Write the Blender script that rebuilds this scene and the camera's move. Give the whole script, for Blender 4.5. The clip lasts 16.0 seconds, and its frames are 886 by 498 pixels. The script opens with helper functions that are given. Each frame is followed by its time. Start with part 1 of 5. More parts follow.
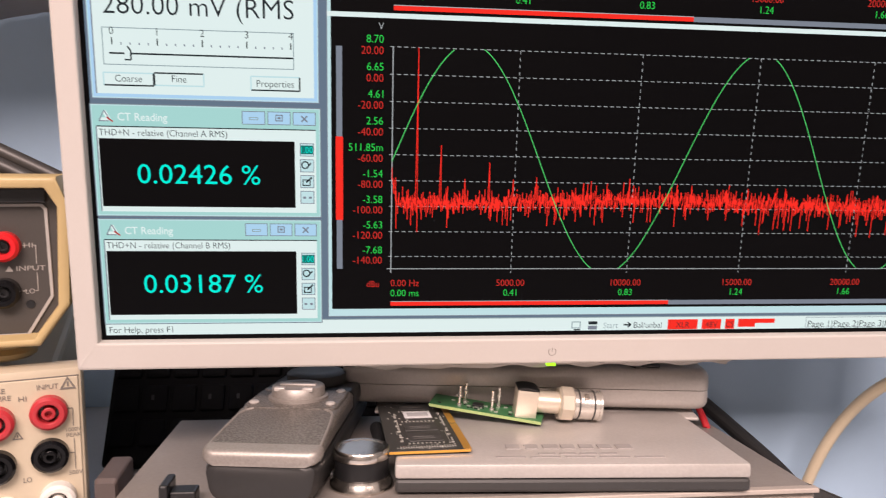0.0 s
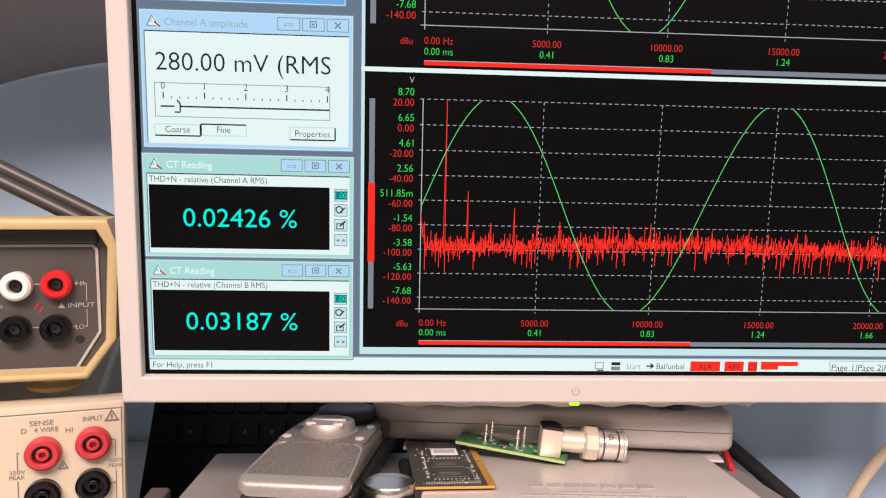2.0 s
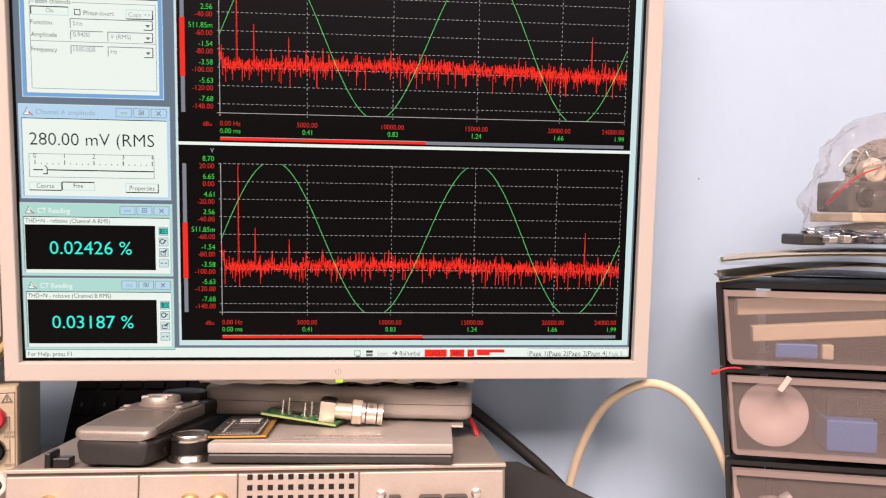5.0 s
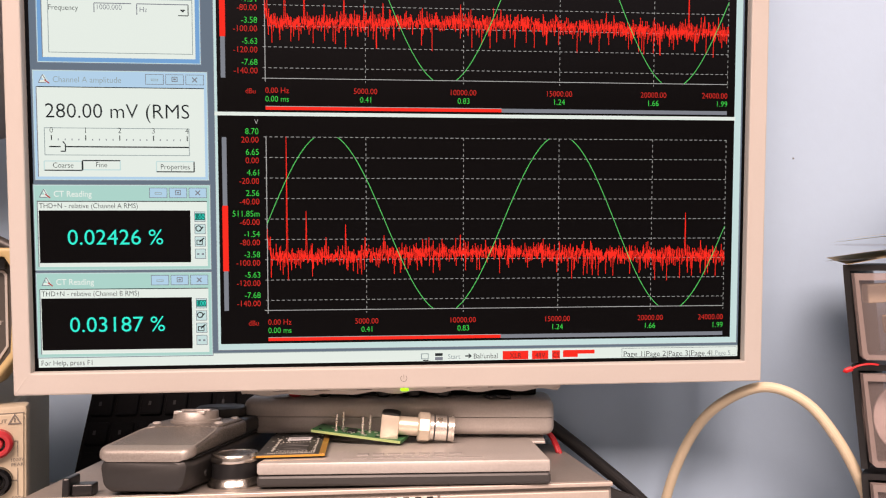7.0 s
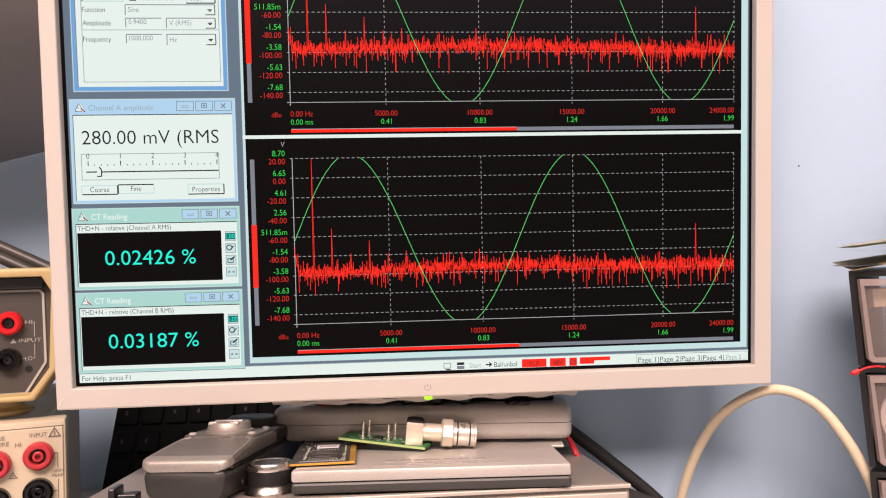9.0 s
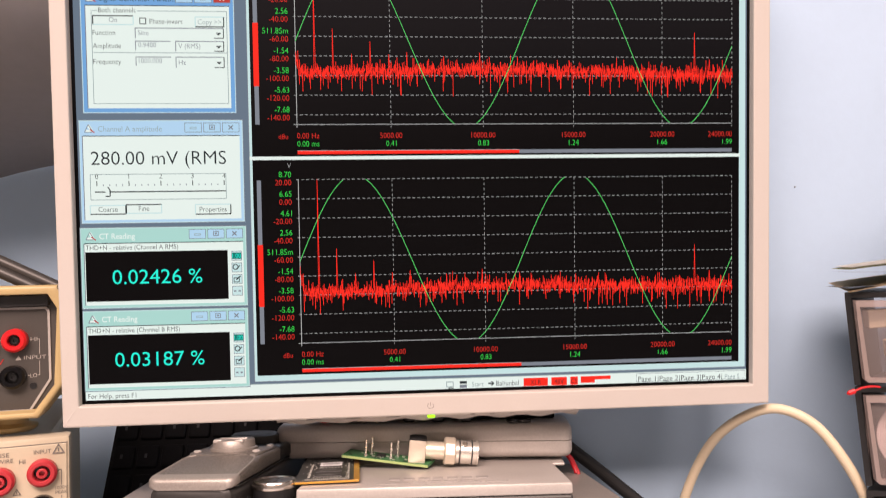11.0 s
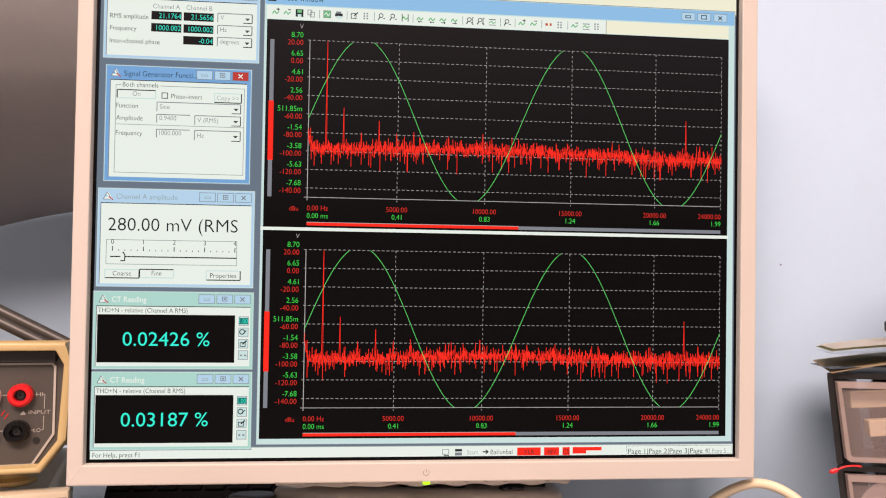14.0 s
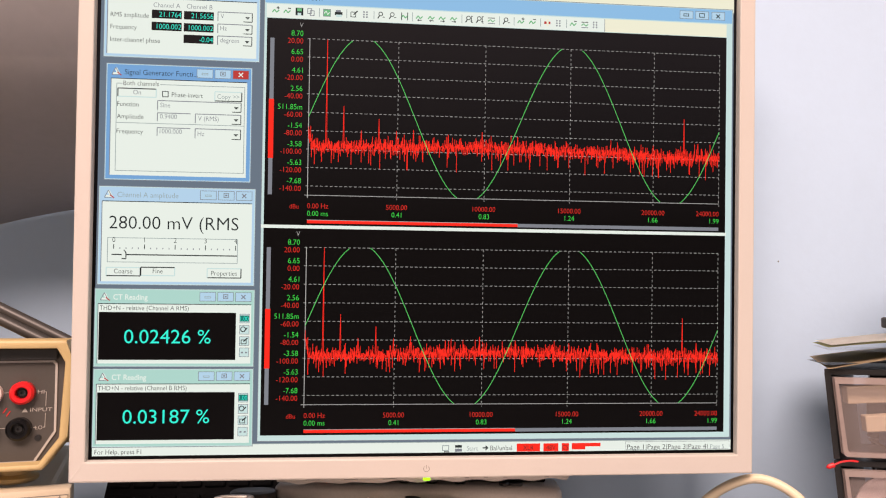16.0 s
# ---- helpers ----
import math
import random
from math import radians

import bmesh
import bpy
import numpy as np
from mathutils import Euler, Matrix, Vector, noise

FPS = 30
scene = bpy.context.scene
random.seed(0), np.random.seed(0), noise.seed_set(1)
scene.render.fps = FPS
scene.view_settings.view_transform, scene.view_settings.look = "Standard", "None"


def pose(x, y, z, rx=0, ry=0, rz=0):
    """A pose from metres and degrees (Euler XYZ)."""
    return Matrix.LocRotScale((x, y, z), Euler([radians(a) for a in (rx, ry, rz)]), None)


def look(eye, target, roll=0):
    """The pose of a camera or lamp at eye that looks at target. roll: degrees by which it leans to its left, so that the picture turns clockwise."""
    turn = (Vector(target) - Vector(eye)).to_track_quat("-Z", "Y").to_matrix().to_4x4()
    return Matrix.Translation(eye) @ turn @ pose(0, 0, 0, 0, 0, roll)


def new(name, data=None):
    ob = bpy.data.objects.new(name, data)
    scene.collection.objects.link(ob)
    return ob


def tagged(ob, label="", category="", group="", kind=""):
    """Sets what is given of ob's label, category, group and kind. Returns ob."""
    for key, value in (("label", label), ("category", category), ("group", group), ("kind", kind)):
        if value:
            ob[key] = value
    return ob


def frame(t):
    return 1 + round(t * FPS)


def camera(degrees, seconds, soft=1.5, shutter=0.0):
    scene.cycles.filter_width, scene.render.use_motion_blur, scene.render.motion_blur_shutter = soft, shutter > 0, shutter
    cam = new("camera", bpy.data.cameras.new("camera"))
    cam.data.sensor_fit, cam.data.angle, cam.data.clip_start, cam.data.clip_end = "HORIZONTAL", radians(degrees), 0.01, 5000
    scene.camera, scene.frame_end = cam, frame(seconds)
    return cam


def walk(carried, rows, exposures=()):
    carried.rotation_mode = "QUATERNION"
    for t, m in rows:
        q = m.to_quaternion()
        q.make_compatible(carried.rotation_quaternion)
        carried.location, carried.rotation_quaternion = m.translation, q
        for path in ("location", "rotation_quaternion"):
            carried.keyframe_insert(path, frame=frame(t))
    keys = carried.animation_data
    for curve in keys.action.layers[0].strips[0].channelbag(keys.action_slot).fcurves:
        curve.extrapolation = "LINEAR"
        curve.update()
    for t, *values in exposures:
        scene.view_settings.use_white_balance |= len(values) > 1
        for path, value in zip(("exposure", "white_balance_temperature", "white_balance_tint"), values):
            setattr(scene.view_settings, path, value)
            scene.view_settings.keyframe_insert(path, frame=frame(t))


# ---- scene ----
cam = camera(61.7, 16.0, soft=1.1, shutter=0.4)
PATH = [
    (0, (0.094, -0.277, 0.982), (0.318, 1.668, 0.57), 1.5),
    (0.5, (0.09, -0.278, 0.979), (0.242, 1.686, 0.63), 1.3),
    (1, (0.089, -0.279, 0.979), (0.223, 1.689, 0.648), 1.3),
    (1.5, (0.096, -0.283, 0.982), (0.231, 1.686, 0.658), 1.4),
    (2, (0.096, -0.289, 0.985), (0.225, 1.683, 0.677), 1.4),
    (2.5, (0.097, -0.29, 0.988), (0.226, 1.685, 0.7), 1.4),
    (3, (0.098, -0.291, 0.99), (0.23, 1.685, 0.714), 1.3),
    (3.5, (0.102, -0.295, 0.992), (0.238, 1.681, 0.716), 1.1),
    (4, (0.143, -0.386, 1.013), (0.292, 1.59, 0.738), 0.9),
    (4.2, (0.171, -0.425, 0.999), (0.314, 1.554, 0.743), 1.2),
    (6.3, (0.201, -0.373, 0.987), (0.394, 1.612, 0.831), 0.4),
    (6.5, (0.182, -0.366, 0.982), (0.366, 1.62, 0.844), 0.2),
    (7, (0.16, -0.357, 0.964), (0.323, 1.633, 0.856), -0.0),
    (7.5, (0.154, -0.363, 0.972), (0.304, 1.629, 0.869), -0.1),
    (8, (0.151, -0.365, 0.972), (0.292, 1.627, 0.865), -0.5),
    (8.5, (0.152, -0.369, 0.972), (0.293, 1.623, 0.862), -0.9),
    (10.8, (0.148, -0.374, 0.974), (0.307, 1.617, 0.881), -1.1),
    (11, (0.147, -0.376, 0.977), (0.31, 1.616, 0.897), -0.8),
    (11.5, (0.145, -0.38, 0.993), (0.307, 1.614, 0.96), -0.1),
    (12, (0.144, -0.381, 0.995), (0.309, 1.612, 0.988), 0.6),
    (12.5, (0.144, -0.385, 0.994), (0.314, 1.608, 1.008), 0.9),
    (13, (0.14, -0.387, 0.995), (0.315, 1.605, 1.025), 1.0),
    (13.5, (0.141, -0.389, 0.996), (0.321, 1.603, 1.028), 1.0),
    (14, (0.141, -0.391, 0.992), (0.326, 1.6, 1.029), 0.9),
    (14.5, (0.139, -0.39, 0.995), (0.326, 1.6, 1.031), 0.8),
    (15, (0.139, -0.391, 0.994), (0.331, 1.599, 1.031), 0.8),
    (15.5, (0.139, -0.391, 0.996), (0.329, 1.599, 1.028), 0.8),
    (16, (0.14, -0.393, 0.992), (0.33, 1.598, 1.022), 0.8),
]
TILT = pose(0, 0, 0.89, 3.5) @ Matrix.Translation((0, 0, -0.89))
walk(cam, [(t, TILT @ look(eye, target, roll)) for t, eye, target, roll in PATH], ((0.0, 0.03, 6150, 8), (0.5, 0.12, 6150, 8), (3.3, 0.14, 6100, 8), (4.0, 0.16, 6600, 11), (4.3, 0.16, 6600, 11), (6.3, 0.03, 6700, 11), (7.5, 0.02, 6650, 11), (8.6, 0.08, 6500, 10), (11.0, 0.08, 6500, 10), (13.0, 0.06, 6750, 11), (16.0, 0.06, 6750, 11)))

# ---- world and light ----
world = bpy.data.worlds.new("world")
scene.world = world
world.use_nodes = True
world.node_tree.nodes["Background"].inputs[0].default_value = (0.80, 0.88, 1.0, 1)
world.node_tree.nodes["Background"].inputs[1].default_value = 0.10


def lamp(name, at, target, size, watts, colour):
    """An unseen ceiling lamp's glowing face."""
    light = bpy.data.lights.new(name, "AREA")
    light.shape, light.size, light.size_y, light.energy, light.color = "RECTANGLE", size[0], size[1], watts, colour
    ob = new(name, light)
    ob.matrix_world = look(at, target)
    return ob


WARM = (1.0, 0.75, 0.66)
lamp("ceiling_panel_light", (-0.28, -1.7, 2.46), (-0.28, -1.7, 0), (1.5, 1.1), 136, WARM)
# Extra lamp added as fill for the right wall; no second one is known.
lamp("ceiling_panel_light", (1.3, -1.7, 2.46), (1.3, -1.7, 0), (0.9, 0.9), 26, WARM)

# ---- materials ----


def surface(name, colour, rough=0.5, metal=0.0, grain=0.06, size=400.0, bump=0.0, blotch=0.05, coat=0.0):
    """A painted, moulded or metal surface: fine grain, wider blotches, a little relief."""
    m = bpy.data.materials.new(name)
    m.use_nodes = True
    nt = m.node_tree
    n, l = nt.nodes, nt.links
    b = n["Principled BSDF"]
    b.inputs["Metallic"].default_value = metal
    b.inputs["Coat Weight"].default_value = coat
    co = n.new("ShaderNodeTexCoord")
    fine = n.new("ShaderNodeTexNoise")
    fine.inputs["Scale"].default_value, fine.inputs["Detail"].default_value = size, 3
    wide = n.new("ShaderNodeTexNoise")
    wide.inputs["Scale"].default_value, wide.inputs["Detail"].default_value = size / 24, 4
    for t in (fine, wide):
        l.new(co.outputs["Object"], t.inputs["Vector"])
    add = n.new("ShaderNodeMath")
    add.operation = "MULTIPLY_ADD"
    add.inputs[1].default_value, add.inputs[2].default_value = grain * 2, 1 - grain - blotch
    l.new(fine.outputs[0], add.inputs[0])
    add2 = n.new("ShaderNodeMath")
    add2.operation = "MULTIPLY_ADD"
    add2.inputs[1].default_value = blotch * 2
    l.new(wide.outputs[0], add2.inputs[0])
    l.new(add.outputs[0], add2.inputs[2])
    mul = n.new("ShaderNodeMix")
    mul.data_type, mul.blend_type = "RGBA", "MULTIPLY"
    mul.inputs[0].default_value = 1
    mul.inputs[6].default_value = (*colour, 1)
    l.new(add2.outputs[0], mul.inputs[7])
    l.new(mul.outputs[2], b.inputs["Base Color"])
    ro = n.new("ShaderNodeMath")
    ro.operation = "MULTIPLY_ADD"
    ro.inputs[1].default_value, ro.inputs[2].default_value = 0.16, rough - 0.08
    l.new(wide.outputs[0], ro.inputs[0])
    l.new(ro.outputs[0], b.inputs["Roughness"])
    if bump:
        bp = n.new("ShaderNodeBump")
        bp.inputs["Strength"].default_value, bp.inputs["Distance"].default_value = bump, 0.0004
        l.new(fine.outputs[0], bp.inputs["Height"])
        l.new(bp.outputs[0], b.inputs["Normal"])
    return m


def lit(name, colour, strength=0.95, rough=0.35):
    """A lit patch of the liquid-crystal display under its matt front film."""
    m = bpy.data.materials.new(name)
    m.use_nodes = True
    b = m.node_tree.nodes["Principled BSDF"]
    b.inputs["Base Color"].default_value = (0.002, 0.002, 0.0022, 1)
    b.inputs["Roughness"].default_value = rough
    b.inputs["Specular IOR Level"].default_value = 0.05
    b.inputs["Emission Color"].default_value = (*colour, 1)
    b.inputs["Emission Strength"].default_value = strength
    return m


def srgb(r, g, b):
    return tuple((c / 255 / 12.92 if c <= 10 else ((c / 255 + 0.055) / 1.055) ** 2.4) for c in (r, g, b))


def clear_plastic(name, tint, through_part=0.72, rough=0.25):
    """Thin cloudy plastic: part of the light passes straight through."""
    m = bpy.data.materials.new(name)
    m.use_nodes = True
    n, l = m.node_tree.nodes, m.node_tree.links
    b = n["Principled BSDF"]
    b.inputs["Base Color"].default_value = (*tint, 1)
    b.inputs["Roughness"].default_value = rough
    t = n.new("ShaderNodeBsdfTransparent")
    t.inputs[0].default_value = (0.9, 0.9, 0.92, 1)
    mix = n.new("ShaderNodeMixShader")
    mix.inputs[0].default_value = 1 - through_part
    l.new(t.outputs[0], mix.inputs[1])
    l.new(b.outputs[0], mix.inputs[2])
    l.new(mix.outputs[0], n["Material Output"].inputs[0])
    return m


WALL = surface("pale_blue_wall_paint", (0.458, 0.615, 0.795), 0.7, grain=0.02, size=160, bump=0.25, blotch=0.05)
DULL = surface("dark_unseen_wall_paint", (0.20, 0.20, 0.19), 0.8, size=90)
CEIL = surface("white_ceiling_paint", (0.7, 0.7, 0.68), 0.8, size=90)
FLOOR = surface("grey_floor_vinyl", (0.22, 0.22, 0.23), 0.5, size=60)
BENCH = surface("grey_bench_laminate", (0.42, 0.43, 0.45), 0.4, size=300)
SILVER = surface("silver_grey_bezel_plastic", (0.515, 0.482, 0.45), 0.52, 0.0, grain=0.02, size=900, blotch=0.02, bump=0.03)
STAND = surface("silver_painted_stand", (0.50, 0.47, 0.445), 0.40, 0.28, grain=0.12, size=900, blotch=0.14)
DARKGREY = surface("dark_grey_plastic", (0.042, 0.041, 0.041), 0.42, grain=0.1, size=600, bump=0.05)
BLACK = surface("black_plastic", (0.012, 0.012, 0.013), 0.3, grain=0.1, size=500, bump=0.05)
JET = surface("matt_jet_plastic", (0.006, 0.006, 0.007), 0.85, grain=0.1, size=500)
RUBBER = surface("black_rubber_cable", (0.011, 0.011, 0.012), 0.55, grain=0.1, size=500)
JET.node_tree.nodes["Principled BSDF"].inputs["Specular IOR Level"].default_value = 0.12
GLOSS = surface("glossy_black_socket", (0.006, 0.006, 0.007), 0.16, grain=0.05, size=500)
GLOSS.node_tree.nodes["Principled BSDF"].inputs["Specular IOR Level"].default_value = 0.25
YELLOW = surface("yellowed_cream_plastic", (0.51, 0.385, 0.185), 0.42, grain=0.03, size=500, blotch=0.06)
FACE = surface("dark_brown_grey_panel", (0.060, 0.054, 0.049), 0.5, grain=0.08, size=700)
BEIGE = surface("beige_instrument_panel", (0.57, 0.492, 0.365), 0.5, grain=0.03, size=600, blotch=0.04)
INK = surface("grey_panel_ink", (0.19, 0.172, 0.155), 0.6)
DIM = surface("dim_white_panel_print", (0.40, 0.375, 0.345), 0.6)
WHITE = surface("white_plastic", (0.78, 0.75, 0.70), 0.35)
RED = surface("red_plastic", (0.62, 0.012, 0.018), 0.3)
DEEPRED = surface("deep_red_wire", (0.40, 0.008, 0.016), 0.4)
DULLRED = surface("faded_red_plastic", (0.46, 0.032, 0.042), 0.35)
CHASSIS = surface("brushed_grey_chassis", (0.53, 0.47, 0.42), 0.42, 0.3, grain=0.10, size=900, blotch=0.14)
# Darker copy of the chassis grey; the top's weaker light is in the colour.
DIM_CHASSIS = surface("dimmed_grey_cover", (0.28, 0.255, 0.235), 0.45, 0.35, grain=0.12, size=700, blotch=0.22)
POLISHED = surface("polished_metal", (0.78, 0.73, 0.67), 0.2, 1.0, grain=0.03, size=900)
CHROME = surface("nickel_plate", (0.86, 0.82, 0.76), 0.27, 0.85, grain=0.03, size=900)
GOLD = surface("gold_plate", (0.62, 0.47, 0.25), 0.32, 1.0, grain=0.03, size=900)
IVORY = surface("ivory_cable_jacket", (0.68, 0.58, 0.42), 0.45, grain=0.04, size=400)
ENGRAVED = surface("faint_engraving", (0.34, 0.315, 0.305), 0.5)
GREYCOVER = surface("grey_wall_shell", (0.42, 0.405, 0.41), 0.6, size=120, bump=0.1)


# ---- building ----
def part(name, bm, material, parent=None, label="", smooth=False):
    """Links a bmesh, in world places, as one mesh object under a thing or a part."""
    mesh = bpy.data.meshes.new(name)
    bm.to_mesh(mesh)
    bm.free()
    for m in material if isinstance(material, (list, tuple)) else [material]:
        mesh.materials.append(m)
    if smooth:
        for p in mesh.polygons:
            p.use_smooth = True
        mesh.set_sharp_from_angle(angle=radians(38))
    ob = new(name, mesh)
    if parent:
        ob.parent = parent
        up = parent
        place = Vector()
        while up:
            place += up.location
            up = up.parent
        mesh.transform(Matrix.Translation(-place))
    if label:
        tagged(ob, label)
    return ob


def thing(name, at, label, category, group="", kind=""):
    ob = new(name)
    ob.location = at
    ob.empty_display_size = 0.02
    return tagged(ob, label, category, group, kind)


def box(x0, x1, y0, y1, z0, z1, bevel=0.0, seg=2, turn=None):
    bm = bmesh.new()
    bmesh.ops.create_cube(bm, size=1)
    for v in bm.verts:
        v.co = Vector((x0 + (v.co.x + 0.5) * (x1 - x0), y0 + (v.co.y + 0.5) * (y1 - y0), z0 + (v.co.z + 0.5) * (z1 - z0)))
    if bevel:
        bmesh.ops.bevel(bm, geom=bm.edges[:], offset=bevel, segments=seg, profile=0.5, affect="EDGES")
    if turn is not None:
        bm.transform(turn)
    return bm


def about(x, y, z, rx=0, ry=0, rz=0):
    """A turn about a place."""
    return pose(x, y, z, rx, ry, rz) @ Matrix.Translation((-x, -y, -z))


def lathe(profile, axis_at, direction=(0, 0, 1), n=32):
    """Rings of (radius, height) about an axis."""
    bm = bmesh.new()
    rings = []
    for r, h in profile:
        rings.append([bm.verts.new((r * math.cos(2 * math.pi * k / n), r * math.sin(2 * math.pi * k / n), h)) for k in range(n)])
    for a, b in zip(rings, rings[1:]):
        for k in range(n):
            bm.faces.new((a[k], a[(k + 1) % n], b[(k + 1) % n], b[k]))
    bm.faces.new(rings[0][::-1])
    bm.faces.new(rings[-1])
    q = Vector((0, 0, 1)).rotation_difference(Vector(direction).normalized()).to_matrix().to_4x4()
    bm.transform(Matrix.Translation(axis_at) @ q)
    bmesh.ops.recalc_face_normals(bm, faces=bm.faces[:])
    return bm


def prism(outline, y0, y1, holes=None):
    """An outline in x and z, pulled from y0 to y1."""
    bm = bmesh.new()
    front = [bm.verts.new((x, y0, z)) for x, z in outline]
    back = [bm.verts.new((x, y1, z)) for x, z in outline]
    bm.faces.new(front)
    bm.faces.new(back[::-1])
    k = len(outline)
    for i in range(k):
        bm.faces.new((front[i], back[i], back[(i + 1) % k], front[(i + 1) % k]))
    bmesh.ops.recalc_face_normals(bm, faces=bm.faces[:])
    return bm


def ring(outer, inner, y0, y1):
    """A frame between two outlines of equal count, in x and z, from y0 to y1."""
    bm = bmesh.new()
    k = len(outer)
    v = [[bm.verts.new((x, y, z)) for x, z in o] for o in (outer, inner) for y in (y0, y1)]
    of, ob_, inf, inb = v
    for i in range(k):
        j = (i + 1) % k
        bm.faces.new((of[i], of[j], inf[j], inf[i]))
        bm.faces.new((ob_[j], ob_[i], inb[i], inb[j]))
        bm.faces.new((of[j], of[i], ob_[i], ob_[j]))
        bm.faces.new((inf[i], inf[j], inb[j], inb[i]))
    bmesh.ops.recalc_face_normals(bm, faces=bm.faces[:])
    return bm


def tube(points, radius, n=12, steps=10):
    """A round cable along a smooth line through the points."""
    pts = [Vector(p) for p in points]
    ext = [2 * pts[0] - pts[1]] + pts + [2 * pts[-1] - pts[-2]]
    line = []
    for a, b, c, d in zip(ext, ext[1:], ext[2:], ext[3:]):
        for s in range(steps):
            t = s / steps
            line.append(0.5 * (2 * b + (c - a) * t + (2 * a - 5 * b + 4 * c - d) * t * t + (3 * b - a - 3 * c + d) * t ** 3))
    line.append(pts[-1])
    bm = bmesh.new()
    rings = []
    side = None
    for i, p in enumerate(line):
        way = (line[min(i + 1, len(line) - 1)] - line[max(i - 1, 0)]).normalized()
        if side is None:
            side = way.orthogonal().normalized()
        side = (side - way * side.dot(way)).normalized()
        up = way.cross(side)
        rings.append([bm.verts.new(p + radius * (math.cos(2 * math.pi * k / n) * side + math.sin(2 * math.pi * k / n) * up)) for k in range(n)])
    for a, b in zip(rings, rings[1:]):
        for k in range(n):
            bm.faces.new((a[k], a[(k + 1) % n], b[(k + 1) % n], b[k]))
    bm.faces.new(rings[0][::-1])
    bm.faces.new(rings[-1])
    bmesh.ops.recalc_face_normals(bm, faces=bm.faces[:])
    return bm


def letters(text, height, width=None, align="LEFT", bold=0.0):
    """Flat letters as a bmesh in x and y, the caps of the given height, the foot of the line at 0; width squeezes them."""
    cu = bpy.data.curves.new("letters", "FONT")
    cu.body, cu.size, cu.resolution_u, cu.offset = text, 1.0, 3, bold
    ob = bpy.data.objects.new("letters", cu)
    mesh = ob.to_mesh()
    bm = bmesh.new()
    bm.from_mesh(mesh)
    ob.to_mesh_clear()
    bpy.data.objects.remove(ob)
    bpy.data.curves.remove(cu)
    xs = [v.co.x for v in bm.verts] or [0, 1]
    x0, x1 = min(xs), max(xs)
    sy = height / 0.69
    sx = width / (x1 - x0) if width else sy * 0.92
    shift = {"LEFT": 0, "CENTER": -0.5, "RIGHT": -1}[align] * (x1 - x0)
    for v in bm.verts:
        v.co = Vector(((v.co.x - x0 + shift) * sx, v.co.y * sy, 0))
    return bm


def add_bm(into, bm, matrix, index=0):
    """Copies a bmesh into another, placed, with one material."""
    bm.transform(matrix)
    made = {v: into.verts.new(v.co) for v in bm.verts}
    for f in bm.faces:
        try:
            into.faces.new([made[v] for v in f.verts]).material_index = index
        except ValueError:
            pass
    bm.free()


def print_on(text, x, y, z, height, material, parent, width=None, align="LEFT", name="lettering", lean=0.0):
    """Lettering on an upright front panel that faces the -y side."""
    bm = letters(text, height, width, align)
    bm.transform(pose(x, y, z, 90 + lean))
    return part(name, bm, material, parent)


# ---- the room ----
def wall_slab(name, a, b, z0, z1, thick, material):
    """An upright wall whose face runs from a to b in plan; it is thick away from the room."""
    d = Vector((b[0] - a[0], b[1] - a[1], 0))
    nrm = Vector((-d.y, d.x, 0)).normalized() * thick
    bm = bmesh.new()
    low = [bm.verts.new(p) for p in ((a[0], a[1], z0), (b[0], b[1], z0), (b[0] + nrm.x, b[1] + nrm.y, z0), (a[0] + nrm.x, a[1] + nrm.y, z0))]
    high = [bm.verts.new(v.co + Vector((0, 0, z1 - z0))) for v in low]
    bm.faces.new(low[::-1])
    bm.faces.new(high)
    for i in range(4):
        bm.faces.new((low[i], low[(i + 1) % 4], high[(i + 1) % 4], high[i]))
    bmesh.ops.recalc_face_normals(bm, faces=bm.faces[:])
    return tagged(part(name, bm, material), "painted plaster wall", "wall", kind="structure")


WY, WX, WB = 0.066, 0.17, 0.36  # the wall's near face, where it steps back, and its far face
wall_slab("wall_north_east", (WX, WY), (2.0, WY), 0.0, 2.5, 0.6, WALL)
wall_slab("wall_north", (-2.5, WB), (WX, WB), 0.0, 2.5, 0.3, WALL)
# Unseen walls that close the room, kept dark to cut bounce light.
wall_slab("wall_east", (2.0, WB), (2.0, -3.0), 0.0, 2.5, 0.1, DULL)
wall_slab("wall_south", (2.0, -3.0), (-2.5, -3.0), 0.0, 2.5, 0.1, DULL)
wall_slab("wall_west", (-2.5, -3.0), (-2.5, WB), 0.0, 2.5, 0.1, DULL)
tagged(part("floor", box(-3.2, 2.4, -3.5, 1.5, -0.1, 0.0), FLOOR), "grey vinyl floor", "floor", kind="structure")
tagged(part("ceiling", box(-3.2, 2.4, -3.5, 1.5, 2.5, 2.6), CEIL), "plain white ceiling", "ceiling", kind="structure")
BENCH_Z = 0.732
SLOPE = pose(0, -0.0475, 0.843, -5.5) @ Matrix.Translation((0, 0.0475, -0.843))  # the chassis stands raised at its front
Z0 = 0.89


def bench():
    b = thing("workbench", (0.0, -0.3, 0.0), "grey laminate workbench along the wall", "workbench")
    part("benchtop", box(-1.2, WX - 0.002, -0.62, WB - 0.002, BENCH_Z - 0.03, BENCH_Z, 0.0015), BENCH, b)
    part("benchtop", box(WX - 0.0015, 1.2, -0.62, WY - 0.002, BENCH_Z - 0.03, BENCH_Z, 0.0015), BENCH, b)
    for x in (-1.12, 1.12):
        for y in (-0.56, 0.0):
            part("leg", box(x - 0.025, x + 0.025, y - 0.025, y + 0.025, 0.0, BENCH_Z - 0.0305, 0.002), DARKGREY, b)


bench()

